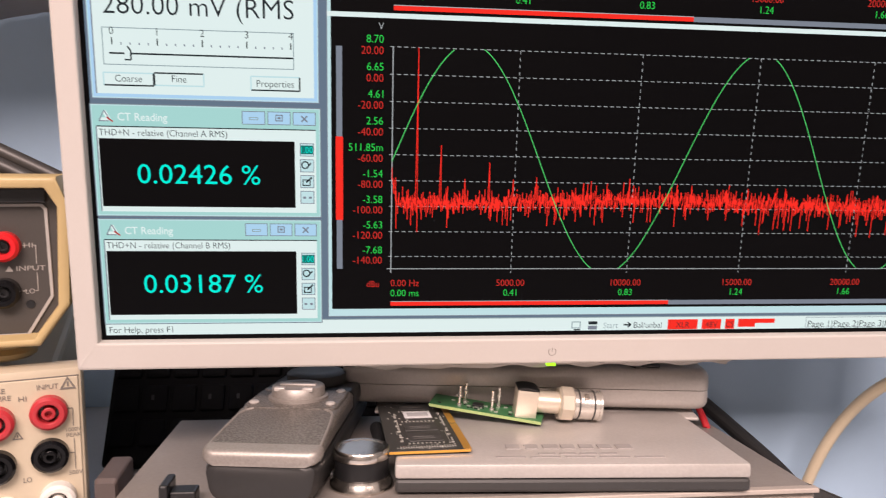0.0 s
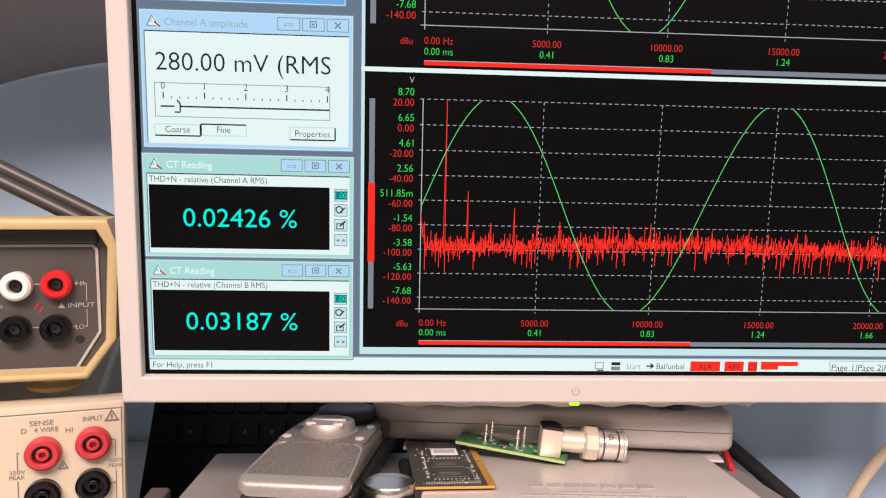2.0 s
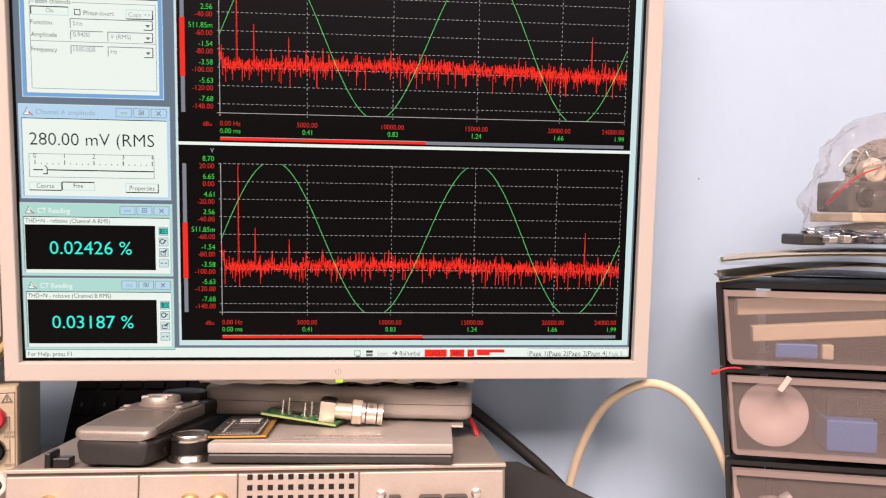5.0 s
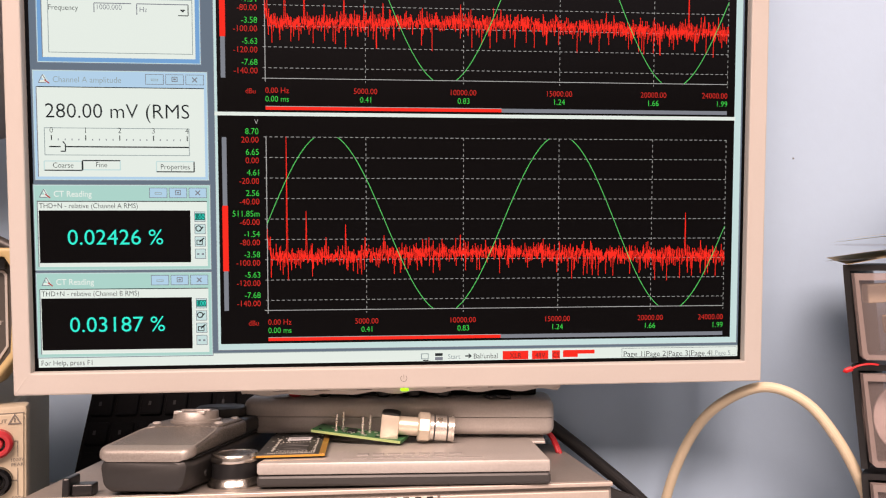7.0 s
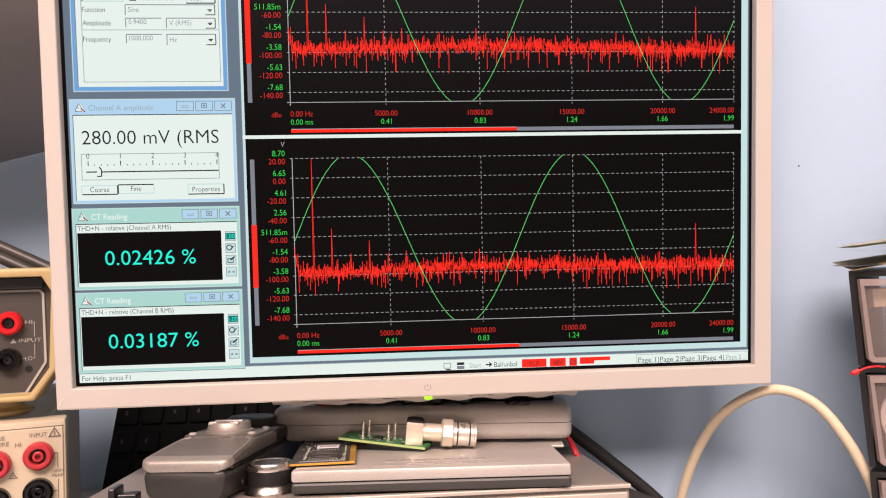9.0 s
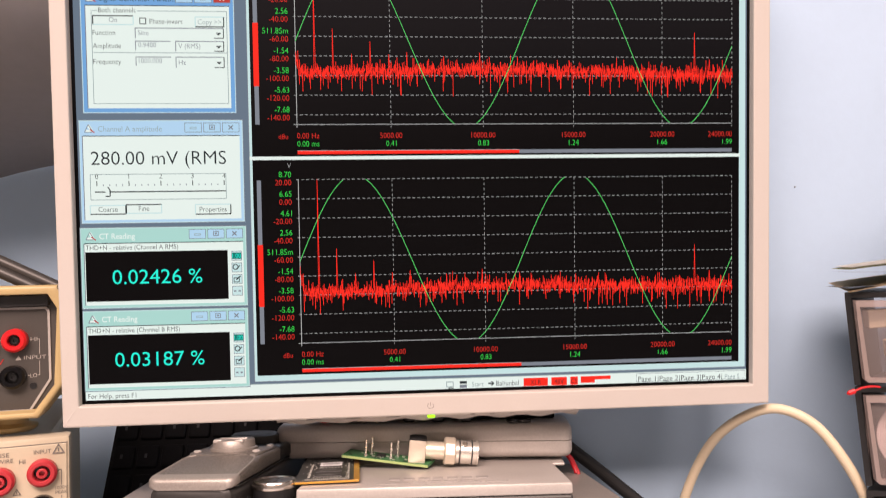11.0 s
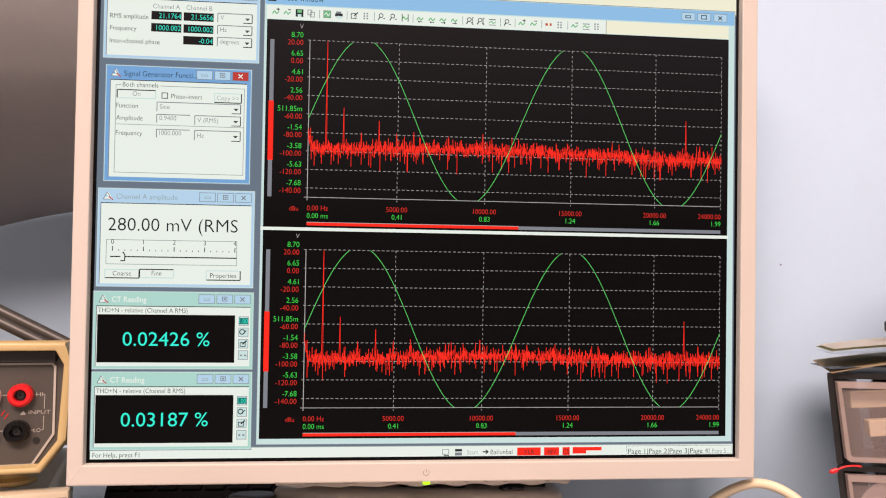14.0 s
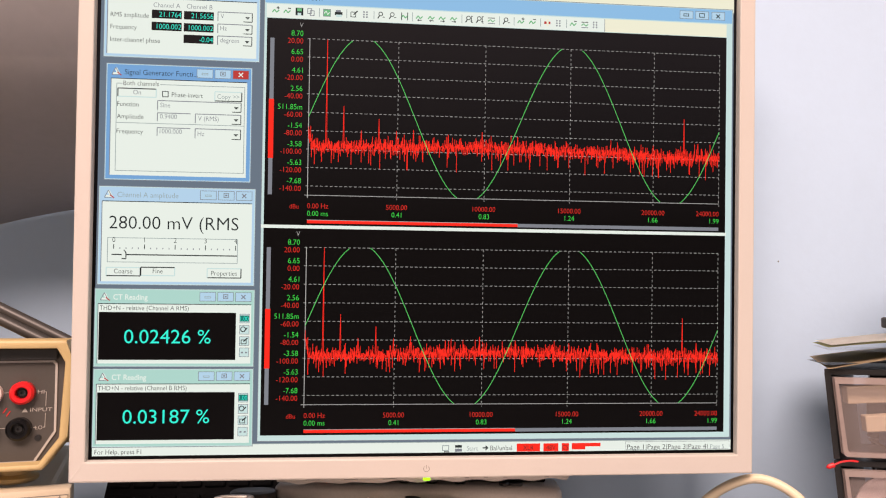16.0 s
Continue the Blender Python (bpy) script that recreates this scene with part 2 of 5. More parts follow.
# ---- monitor and its picture ----
PX = 0.338 / 1280
LCD = [
    lit("display_black", (0.0012, 0.0010, 0.0012)), lit("display_white", srgb(231, 241, 235)), lit("display_teal_frame", srgb(172, 215, 207)),
    lit("display_blue_frame", srgb(140, 190, 232)), lit("display_grey_desk", srgb(104, 118, 134)), lit("display_ink", srgb(38, 44, 46)),
    lit("display_cyan", srgb(40, 240, 215)), lit("display_red", srgb(255, 45, 32)), lit("display_green", srgb(60, 215, 80)),
    lit("display_grid", srgb(176, 176, 176)), lit("display_pale_button", srgb(178, 212, 236)), lit("display_cream", srgb(238, 238, 216)),
    lit("display_mid_grey", srgb(128, 132, 142)), lit("display_close_red", srgb(190, 62, 58)), lit("display_faint_ink", srgb(150, 164, 166)),
    lit("display_pale_frame", srgb(200, 226, 226)), lit("display_deep_teal", srgb(20, 120, 110)), lit("display_toolbar_green", srgb(110, 185, 130)),
    lit("display_label_red", srgb(214, 48, 40)), lit("display_tone_green", srgb(92, 212, 108)), lit("display_inactive_blue", srgb(178, 211, 238)), lit("display_active_blue", srgb(116, 166, 218)),
]
K, W, TEAL, BLUE, DESK, INKED, CYAN, RD, GR, GRID, BTN, CREAM, MID, CLOSE, FAINT, PALE, DEEP, TOOL, LABEL, TONE, IDLE, ACTIVE = range(22)


def graded_black(m):
    """Paints a viewing-angle glow into display black, stronger towards its upper edge."""
    n, l = m.node_tree.nodes, m.node_tree.links
    co, xyz, ramp = n.new("ShaderNodeTexCoord"), n.new("ShaderNodeSeparateXYZ"), n.new("ShaderNodeMapRange")
    l.new(co.outputs["Object"], xyz.inputs[0])
    l.new(xyz.outputs["Z"], ramp.inputs["Value"])
    for name, value in (("From Min", 0.17), ("From Max", 0.29), ("To Min", 0.9), ("To Max", 9.0)):
        ramp.inputs[name].default_value = value
    l.new(ramp.outputs["Result"], n["Principled BSDF"].inputs["Emission Strength"])


graded_black(LCD[K])


class Picture:
    """A flat layer of the display, in display dots from its upper left corner; each step stands a hair nearer."""

    def __init__(self, layer, u=(0, 1), v=(0, 1)):
        self.bm, self.layer, self.u, self.v = bmesh.new(), layer, u, v

    def at(self, u, v, up=0):
        u, v = self.u[0] + self.u[1] * u, self.v[0] + self.v[1] * v
        return Vector((u * PX, -0.00005 * (self.layer + up), Z0 + (1024 - v) * PX))

    def rect(self, u0, v0, u1, v1, colour, up=0):
        f = self.bm.faces.new([self.bm.verts.new(self.at(u, v, up)) for u, v in ((u0, v1), (u1, v1), (u1, v0), (u0, v0))])
        f.material_index = colour

    def border(self, u0, v0, u1, v1, colour, w=1.5, up=0):
        for r in ((u0, v0, u1, v0 + w), (u0, v1 - w, u1, v1), (u0, v0 + w, u0 + w, v1 - w), (u1 - w, v0 + w, u1, v1 - w)):
            self.rect(*r, colour, up)

    def line(self, points, w, colour, up=0):
        for (a, b), (c, d) in zip(points, points[1:]):
            n = math.hypot(c - a, d - b) or 1
            ox, oy = -(d - b) / n * w / 2, (c - a) / n * w / 2
            f = self.bm.faces.new([self.bm.verts.new(self.at(u, v, up)) for u, v in ((a + ox, b + oy), (c + ox, d + oy), (c - ox, d - oy), (a - ox, b - oy))])
            f.material_index = colour
            f.normal_update()
            if f.normal.y > 0:
                f.normal_flip()

    def text(self, body, u, v, cap, colour, width=None, align="LEFT", up=3, bold=-0.007):
        bm = letters(body, cap * PX, width * PX if width else None, align, bold)
        add_bm(self.bm, bm, Matrix.Translation(self.at(u, v, up)) @ pose(0, 0, 0, 90), colour)

    def window(self, u0, v0, u1, v1, colour, title, client, ink, red_close=False, side=7):
        self.rect(u0, v0, u1, v1, colour)
        self.border(u0, v0, u1, v1, MID, 1.2, 1)
        self.border(u0 + 1.5, v0 + 1.5, u1 - 1.5, v1 - 1.5, PALE, 1.2, 1)
        self.line([(u0 + 18, v0 + 10), (u0 + 24, v0 + 21), (u0 + 13, v0 + 21)], 5, W, 1)
        self.line([(u0 + 11, v0 + 23), (u0 + 18, v0 + 9), (u0 + 25, v0 + 21)], 1.3, MID, 2)
        self.line([(u0 + 11, v0 + 23), (u0 + 24, v0 + 23)], 1.3, MID, 2)
        self.line([(u0 + 21, v0 + 18), (u0 + 29, v0 + 24)], 2.0, CLOSE, 3)
        self.text(title, u0 + 35, v0 + 22, 10.2, ink, bold=0.012 if ink == W else -0.007)
        for k, du in enumerate((106, 72, 38)):
            a = u1 - du
            self.rect(a, v0 + 6, a + 31, v0 + 24, CLOSE if red_close and k == 2 else BTN, 1)
            self.border(a, v0 + 6, a + 31, v0 + 24, MID, 1, 2)
            c = a + 15.5
            if k == 0:
                self.border(c - 6, v0 + 14, c + 6, v0 + 18, FAINT, 1, 3)
            elif k == 1:
                self.border(c - 5, v0 + 10, c + 5, v0 + 19, MID, 1.4, 3)
                self.rect(c - 2, v0 + 13, c + 2, v0 + 16, MID, 3)
            else:
                for s in (-1, 1):
                    self.line([(c - 4, v0 + 15 - 4 * s), (c + 4, v0 + 15 + 4 * s)], 2, W if red_close else MID, 3)
        self.rect(u0 + side, v0 + 30, u1 - side, v1 - side, client, 1)
        self.line([(u0 + side, v0 + 30), (u1 - side, v0 + 30)], 1.5, INKED, 2)
        self.line([(u0 + side, v0 + 30), (u0 + side, v1 - side)], 1.5, MID, 2)

    def button(self, u0, v0, u1, v1, body, sunk=False, ink=INKED):
        self.rect(u0, v0, u1, v1, W, 2)
        for a, b, dark in (((u0, v1), (u1, v1), not sunk), ((u1, v0), (u1, v1), not sunk), ((u0, v0), (u1, v0), sunk), ((u0, v0), (u0, v1), sunk)):
            self.line([a, b], 2, INKED if dark else PALE, 3)
        self.text(body, (u0 + u1) / 2, v1 - 4.5, 9, ink, align="CENTER", up=4)

    def combo(self, u0, v0, u1, v1, body, arrow=True):
        self.rect(u0, v0, u1, v1, W, 2)
        self.line([(u0, v1), (u0, v0), (u1, v0)], 1.6, MID, 3)
        self.text(body, u0 + 5, v1 - 5, 9, MID, up=4)
        if arrow:
            self.line([(u1 - 17, v1), (u1, v1), (u1, v0)], 1.6, INKED, 3)
            c, m = u1 - 9, (v0 + v1) / 2 + 1
            self.line([(c - 4, m - 1), (c + 4, m - 1)], 2, INKED, 3)
            self.line([(c - 2, m + 1.2), (c + 2, m + 1.2)], 2, INKED, 3)

    def put(self, name, parent, label=""):
        self.bm.transform(TILT)
        return part(name, self.bm, LCD, parent, label)


def monitor():
    m = thing("computer_monitor", (0.169, 0.03, 0.843), "silver flat-panel computer monitor showing audio measurements, on folding stand", "monitor")

    def add(name, bm, mat, parent=m, label="", smooth=False):
        bm.transform(TILT)
        return part(name, bm, mat, parent, label, smooth)

    x0, x1, z0, z1 = -0.0096, 0.3484, Z0 - 0.0120, Z0 + 0.2830
    a, b, c, d = -0.0018, 0.3396, Z0 - 0.0018, Z0 + 0.2722
    outer = [(x0, z0), (x1, z0), (x1, z1), (x0, z1)]
    inner = [(a, c), (b, c), (b, d), (a, d)]
    bez = ring(outer, inner, -0.0045, 0.010)
    edges = [e for e in bez.edges if all(v.co.y < -0.004 for v in e.verts)]
    bmesh.ops.bevel(bez, geom=edges, offset=0.0007, segments=2, profile=0.5, affect="EDGES")
    add("bezel", bez, SILVER, label="pale silver plastic bezel")
    add("back_shell", box(x0 + 0.003, x1 - 0.003, 0.0105, 0.026, z0 + 0.004, z1 - 0.003, 0.005), SILVER)
    add("rear_housing", box(0.06, 0.28, 0.0262, 0.046, Z0 + 0.02, Z0 + 0.21, 0.008), SILVER)
    panel = add("display", box(a - 0.001, b + 0.001, 0.0, 0.006, c - 0.001, d + 0.001), LCD[K], label="lit display with black surround")
    # strip of buttons: scalloped foot, its face leaning under
    edge = [(0.0925, z0 - 0.0002), (0.0925, z0 - 0.0030)]
    for k in range(61):
        x = 0.0945 + 0.152 * k / 60
        edge.append((x, z0 - 0.0036 + 0.0007 * math.cos(2 * math.pi * (x - 0.0945) / 0.0205)))
    edge += [(0.2475, z0 - 0.0030), (0.2475, z0 - 0.0002)]
    strip = prism(edge[::-1], -0.0022, 0.022)
    for v in strip.verts:
        if v.co.y < 0 and v.co.z < z0 - 0.001:
            v.co.y += 0.0042
    strip = add("control_strip", strip, SILVER)
    for k, x in enumerate((0.111, 0.1308, 0.151, 0.1918, 0.202, 0.2124, 0.235)):
        w = 0.0036 if k < 3 else 0.0011
        add("button_mark", box(x - w, x + w, 0.0, 0.0002, -0.0005, 0.0005, turn=pose(0, -0.00115, z0 - 0.0013, 56)), ENGRAVED, strip)
    led = lit("green_standby_glow", (0.42, 1.0, 0.02), 1.6)
    add("power_light", box(0.1684, 0.1724, -0.0030, -0.0006, z0 - 0.0020, z0 - 0.0006, 0.0006), led, label="glowing green power light")
    # power symbol
    bm = bmesh.new()
    cx, cz = 0.1700, Z0 - 0.0072
    for k in range(14):
        t0, t1 = (math.radians(130 + 280 * j / 14) for j in (k, k + 1))
        bm.faces.new([bm.verts.new((cx + r * math.cos(t), -0.00458, cz + r * math.sin(t))) for r, t in ((0.0014, t0), (0.00165, t0), (0.00165, t1), (0.0014, t1))])
    bm.faces.new([bm.verts.new((cx + x, -0.00458, cz + z)) for x, z in ((-0.00012, 0), (0.00012, 0), (0.00012, 0.0018), (-0.00012, 0.0018))])
    add("power_symbol", bm, INK)

    # the program's background, title and tool bars
    p = Picture(1)
    p.rect(0, 0, 1280, 1024, DESK)
    p.rect(0, 0, 1280, 24, BLUE, 1)
    p.rect(0, 24, 1280, 112, CREAM, 1)
    p.line([(0, 46), (1280, 46)], 1.2, MID, 2)
    p.line([(330, 100), (790, 100), (790, 72)], 1.5, MID, 2)
    p.line([(0, 111), (1280, 111)], 1.5, MID, 2)
    p.rect(0, 1003, 1280, 1024, W, 1)
    p.line([(0, 1003), (1280, 1003)], 1.5, FAINT, 2)
    p.v = (2.5, 1)
    p.text("For Help, press F1", 5, 1018, 9, INKED)
    p.border(676, 1007, 690, 1018, FAINT, 1.5, 2)
    p.line([(680, 1020), (690, 1020)], 2, INKED, 2)
    p.rect(702, 1007, 716, 1012, INKED, 2)
    p.rect(702, 1014, 716, 1020, MID, 2)
    p.text("Start", 726, 1018, 9, FAINT)
    p.line([(758, 1013), (768, 1013)], 2.4, INKED, 2)
    p.line([(764, 1009), (769, 1013), (764, 1017)], 2, INKED, 2)
    p.text("Bal/unbal", 774, 1018, 9.5, INKED)
    for u0, u1, body in ((828, 876, "XLR"), (883, 914, "48V"), (921, 936, "CS")):
        p.rect(u0, 1005, u1, 1021, RD, 2)
        p.text(body, (u0 + u1) / 2, 1018, 9, INKED, align="CENTER", up=3)
    p.rect(942, 1005, 1002, 1012, RD, 2)
    p.rect(942, 1012, 970, 1018, RD, 2)
    p.text("Page 1|Page 2|Page 3|Page 4|", 1058, 1019, 10, INKED, width=172)
    p.text("Page 5", 1236, 1019, 9, FAINT)
    p.border(1054, 1003, 1278, 1020, MID, 1, 1)
    p.put("program_window", panel)

    # detectors
    p = Picture(5, (-14.5, 1), (-11.7, 1.03))
    p.window(20, 112, 318, 257, IDLE, "Signal Analyzer Detectors", W, INKED)
    p.text("Channel A", 113, 159, 9, MID)
    p.text("Channel B", 176, 159, 9, MID)
    for body, v in (("RMS amplitude", 181), ("Frequency", 204), ("Inter-channel phase", 228)):
        p.text(body, 33, v - 1, 9, INKED)
    for u, v, body in ((110, 164, "21.1764"), (171, 164, "21.5656"), (110, 187, "1000.002"), (171, 187, "1000.002"), (171, 209, "-0.04")):
        p.rect(u, v, u + 57, v + 16, K, 2)
        p.text(body, u + 56, v + 13, 10, CYAN, align="RIGHT", up=3)
    for v, body in ((163, "V"), (186, "Hz"), (209, "degrees")):
        p.combo(236, v, 302, v + 17, body)
    p.put("detector_window", panel)

    # generator
    p = Picture(9, (-15.5, 1.013), (-0.5, 0.998))
    p.window(27, 265, 302, 493, ACTIVE, "Signal Generator Functi...", W, INKED, True, 10)
    p.border(47, 304, 288, 475, FAINT, 1.2, 2)
    p.line([(47, 381), (288, 381)], 1.2, FAINT, 2)
    p.rect(58, 298, 128, 310, W, 3)
    p.text("Both channels", 60, 308, 9, INKED, up=4)
    p.button(50, 314, 121, 330, "On", True, MID)
    p.border(132, 317, 144, 329, INKED, 1.5, 3)
    p.text("Phase-invert", 150, 328, 9, INKED)
    p.button(231, 315, 282, 333, "Copy >>", False, FAINT)
    for body, v in (("Function", 349), ("Amplitude", 373), ("Frequency", 402)):
        p.text(body, 49, v, 9, INKED)
    p.combo(124, 336, 281, 354, "Sine")
    p.combo(124, 360, 186, 376, "0.9400", False)
    p.combo(195, 360, 281, 378, "V (RMS)")
    p.combo(124, 389, 186, 405, "1000.000", False)
    p.combo(195, 389, 281, 408, "Hz")
    p.put("generator_window", panel)

    # channel amplitude
    p = Picture(14, (-14.0, 1.01), (5.5, 1))
    p.window(17, 497, 312, 689, IDLE, "Channel A amplitude", W, FAINT)
    p.text("280.00 mV (RMS", 38, 580, 25, INKED, width=244)
    p.border(35, 597, 279, 645, FAINT, 1.2, 2)
    for k in range(21):
        u = 47 + 228 * k / 20
        if k % 5:
            p.rect(u - 0.8, 616, u + 0.8, 619, MID, 2)
        else:
            p.rect(u - 0.8, 610, u + 0.8, 619, INKED, 2)
            p.text(str(k // 5), u, 606, 9.5, INKED, align="CENTER")
    p.line([(43, 630), (278, 630)], 2.2, INKED, 2)
    p.rect(62, 624, 70, 638, W, 3)
    p.line([(62, 638), (70, 638), (70, 626), (66, 621)], 2, INKED, 4)
    p.button(34, 655, 97, 671, "Coarse")
    p.button(98, 654, 161, 670, "Fine", True)
    p.button(222, 655, 286, 673, "Properties")
    p.put("amplitude_window", panel)

    # readings
    for v0, channel, value in ((700.5, "A", "0.02426 %"), (855, "B", "0.03187 %")):
        p = Picture(19, (-8, 1))
        p.window(8, v0, 311, v0 + 152, TEAL, "CT Reading", W, W)
        p.text(f"THD+N - relative (Channel {channel} RMS)", 18, v0 + 42, 8.6, INKED)
        p.rect(17, v0 + 46, 275, v0 + 138, K, 2)
        p.text(value, 146, v0 + 106, 26.5, CYAN, width=163, align="CENTER", up=3, bold=-0.001)
        for k in range(4):
            a = v0 + 48 + 22 * k
            p.rect(282, a, 301, a + 18, PALE, 2)
            p.border(282, a, 301, a + 18, MID, 1, 3)
            if k == 0:
                p.rect(283, a + 3, 300, a + 15, DEEP, 3)
                p.text("1.00", 291.5, a + 13, 8, CYAN, align="CENTER", up=4)
            elif k == 1:
                p.line([(289 + 5 * math.cos(t * 0.9), a + 8 + 5 * math.sin(t * 0.9)) for t in range(8)], 1.8, INKED, 3)
                p.line([(291, a + 12), (297, a + 5)], 2, INKED, 3)
            elif k == 2:
                p.border(285, a + 6, 296, a + 15, INKED, 1.4, 3)
                p.line([(290, a + 10), (298, a + 3)], 2.4, INKED, 3)
            else:
                for s in (-4, 4):
                    p.rect(291.5 + s - 2, a + 8, 291.5 + s + 2, a + 11, MID, 3)
        p.put("reading_window", panel)

    # traces
    p = Picture(24)
    p.rect(311, 104, 1276, 998, PALE)
    p.border(311, 104, 1276, 998, MID, 1.2, 1)
    p.rect(313, 106, 1274, 134, BLUE, 1)
    p.rect(318, 112, 334, 128, INKED, 2)
    p.line([(320, 121), (324, 116), (328, 124), (332, 118)], 1.8, CREAM, 3)
    p.text("Trace window", 341, 126, 11, INKED)
    for du, k in ((1160, 0), (1194, 1), (1229, 2)):
        p.rect(du, 111, du + 29, 128, BTN, 2)
        p.border(du, 111, du + 29, 128, MID, 1, 3)
        if k == 2:
            for q in (-1, 1):
                p.line([(du + 10, 120 - 4 * q), (du + 18, 120 + 4 * q)], 2, INKED, 4)
        else:
            p.border(du + 8, 117 - 2 * k, du + 20, 123 + k, INKED, 1.5, 4)
    p.rect(316, 136, 1262, 163, CREAM, 1)
    p.rect(316, 136, 1000, 163, W, 2)
    p.line([(1000, 136), (1000, 163)], 1.2, MID, 3)
    places = (327, 349, 372, 395, 426, 449, 480, 503, 534, 557, 581, 611, 635, 657, 680, 711, 733, 757, 788, 818, 842, 873, 896, 927, 951, 973)
    kinds = "wave+ wave- disk copy chart printer note dots lens+ lens- gap left left right right lens[ lens[ chart2 lens wave+ wave- cross dots wave- chart2 dots".split()
    for u, kind in zip(places, kinds):
        if kind[:4] in ("wave", "left", "righ", "gap"):
            p.line([(u, 153), (u + 4, 147), (u + 8, 153), (u + 13, 148)], 2.2, TOOL, 4)
            if kind == "gap":
                p.rect(u, 142, u + 1.6, 157, INKED, 4)
                p.rect(u + 12, 142, u + 13.6, 157, INKED, 4)
            elif kind in ("left", "right"):
                q = 1 if kind == "right" else -1
                p.line([(u + 7 - 4 * q, 156), (u + 7 + 4 * q, 156)], 1.5, INKED, 5)
                p.line([(u + 7 + 2 * q, 154), (u + 7 + 4 * q, 156), (u + 7 + 2 * q, 158)], 1.3, INKED, 5)
            else:
                p.line([(u + 8, 144), (u + 14, 144)], 1.7, INKED, 5)
                if kind == "wave+":
                    p.line([(u + 11, 141), (u + 11, 147)], 1.7, INKED, 5)
        elif kind[:4] == "lens":
            p.line([(u + 6 + 4 * math.cos(q * 0.8), 147 + 4 * math.sin(q * 0.8)) for q in range(9)], 1.5, INKED, 4)
            p.line([(u + 4, 150), (u, 156)], 2, INKED, 4)
            p.line([(u + 10, 153), (u + 14, 153)], 1.5, INKED, 4)
            if kind == "lens[":
                p.line([(u + 15, 143), (u + 12, 143), (u + 12, 156), (u + 15, 156)], 1.4, INKED, 4)
        elif kind == "disk":
            p.rect(u, 142, u + 15, 157, INKED, 4)
            p.rect(u + 3, 143, u + 12, 149, TOOL, 5)
            p.rect(u + 4, 152, u + 11, 157, PALE, 5)
        elif kind == "copy":
            p.border(u, 142, u + 9, 153, MID, 1.4, 4)
            p.border(u + 5, 146, u + 14, 157, MID, 1.4, 5)
        elif kind == "chart":
            p.rect(u, 142, u + 15, 157, TOOL, 4)
            p.border(u, 142, u + 15, 157, MID, 1.2, 5)
            p.line([(u + 2, 151), (u + 6, 146), (u + 9, 153), (u + 13, 148)], 1.5, W, 5)
        elif kind == "chart2":
            p.line([(u, 145), (u + 14, 145)], 1.5, INKED, 4)
            p.line([(u, 152), (u + 5, 148), (u + 9, 153), (u + 14, 149)], 2, TOOL, 4)
            p.line([(u, 156), (u + 14, 156)], 1.5, MID, 4)
        elif kind == "printer":
            p.rect(u + 2, 143, u + 12, 147, MID, 4)
            p.rect(u, 147, u + 15, 153, INKED, 4)
            p.rect(u + 3, 152, u + 14, 157, PALE, 5)
        elif kind == "note":
            p.border(u, 145, u + 11, 156, INKED, 1.4, 4)
            p.line([(u + 6, 151), (u + 14, 143)], 2.2, INKED, 5)
        elif kind == "cross":
            p.rect(u, 147, u + 13, 152, CLOSE, 4)
            p.rect(u + 5, 142, u + 9, 157, CREAM, 5)
        else:
            for q in range(6):
                p.rect(u + 2 + 6 * (q % 2), 143 + 5 * (q // 2), u + 5 + 6 * (q % 2), 146 + 5 * (q // 2), MID, 4)
    for u in (418, 472, 526, 603, 703, 780, 810, 865, 919):
        p.rect(u, 141, u + 1.2, 158, FAINT, 4)
    p.rect(317, 164, 1262, 986, K, 3)
    p.rect(312, 572.5, 1264, 579, W, 4)
    p.put("trace_window", panel)

    LEFT = ("8.70", "6.65", "4.61", "2.56", "511.85m", "-1.54", "-3.58", "-5.63", "-7.68")
    for seed, top, foot in ((3, 202.5, 513), (8, 616, 926)):
        p = Picture(30)
        x0_, x1_ = 401, 1247
        step = (foot - top) / 8.5
        for k in range(9):
            v = top + step * k
            u = x0_ - 4
            while u < x1_:
                p.rect(u, v - 0.5, min(u + 5.5, x1_), v + 0.5, GRID)
                u += 9.5
            p.text(LEFT[k], 388, v - 4.5, 10.5, GR, align="RIGHT")
            p.text(f"{20 - 20 * k:.2f}", 388, v + 10.5, 10.5, LABEL, align="RIGHT")
        p.text("V", 388, top - 22, 9, GRID, align="RIGHT")
        p.text("dBu", 384, foot + 27, 9, LABEL, align="RIGHT")
        p.rect(x0_ - 6, foot - 0.6, x1_, foot + 0.6, GRID)
        p.rect(x0_ - 0.7, top, x0_ + 0.7, foot + 6, GRID)
        for k, (hz, ms) in enumerate((("0.00 Hz", "0.00 ms"), ("5000.00", "0.41"), ("10000.00", "0.83"), ("15000.00", "1.24"), ("20000.00", "1.66"), ("24000.00", "1.99"))):
            u = x0_ + (x1_ - x0_) * min(5000 * k, 24000) / 24000
            if k:
                v = top
                while v < foot + 6:
                    p.rect(u - 0.5, v, u + 0.5, min(v + 4.5, foot + 6), GRID)
                    v += 9.5
            how = "LEFT" if k == 0 else "RIGHT" if k == 5 else "CENTER"
            p.text(hz, u, foot + 26, 10, LABEL, align=how)
            p.text(ms, u, foot + 41, 10, GR, align=how)
        p.rect(x0_, foot + 49.5, x0_ + 422, foot + 55.5, RD)
        p.rect(x0_, foot + 48.5, x0_ + 422, foot + 49.5, GRID, 1)
        p.rect(x0_ + 422, foot + 49, x1_, foot + 56, MID)
        p.rect(324, top + 1, 332, top + 122, MID)
        p.rect(323, top + 122, 333, top + 239, RD)
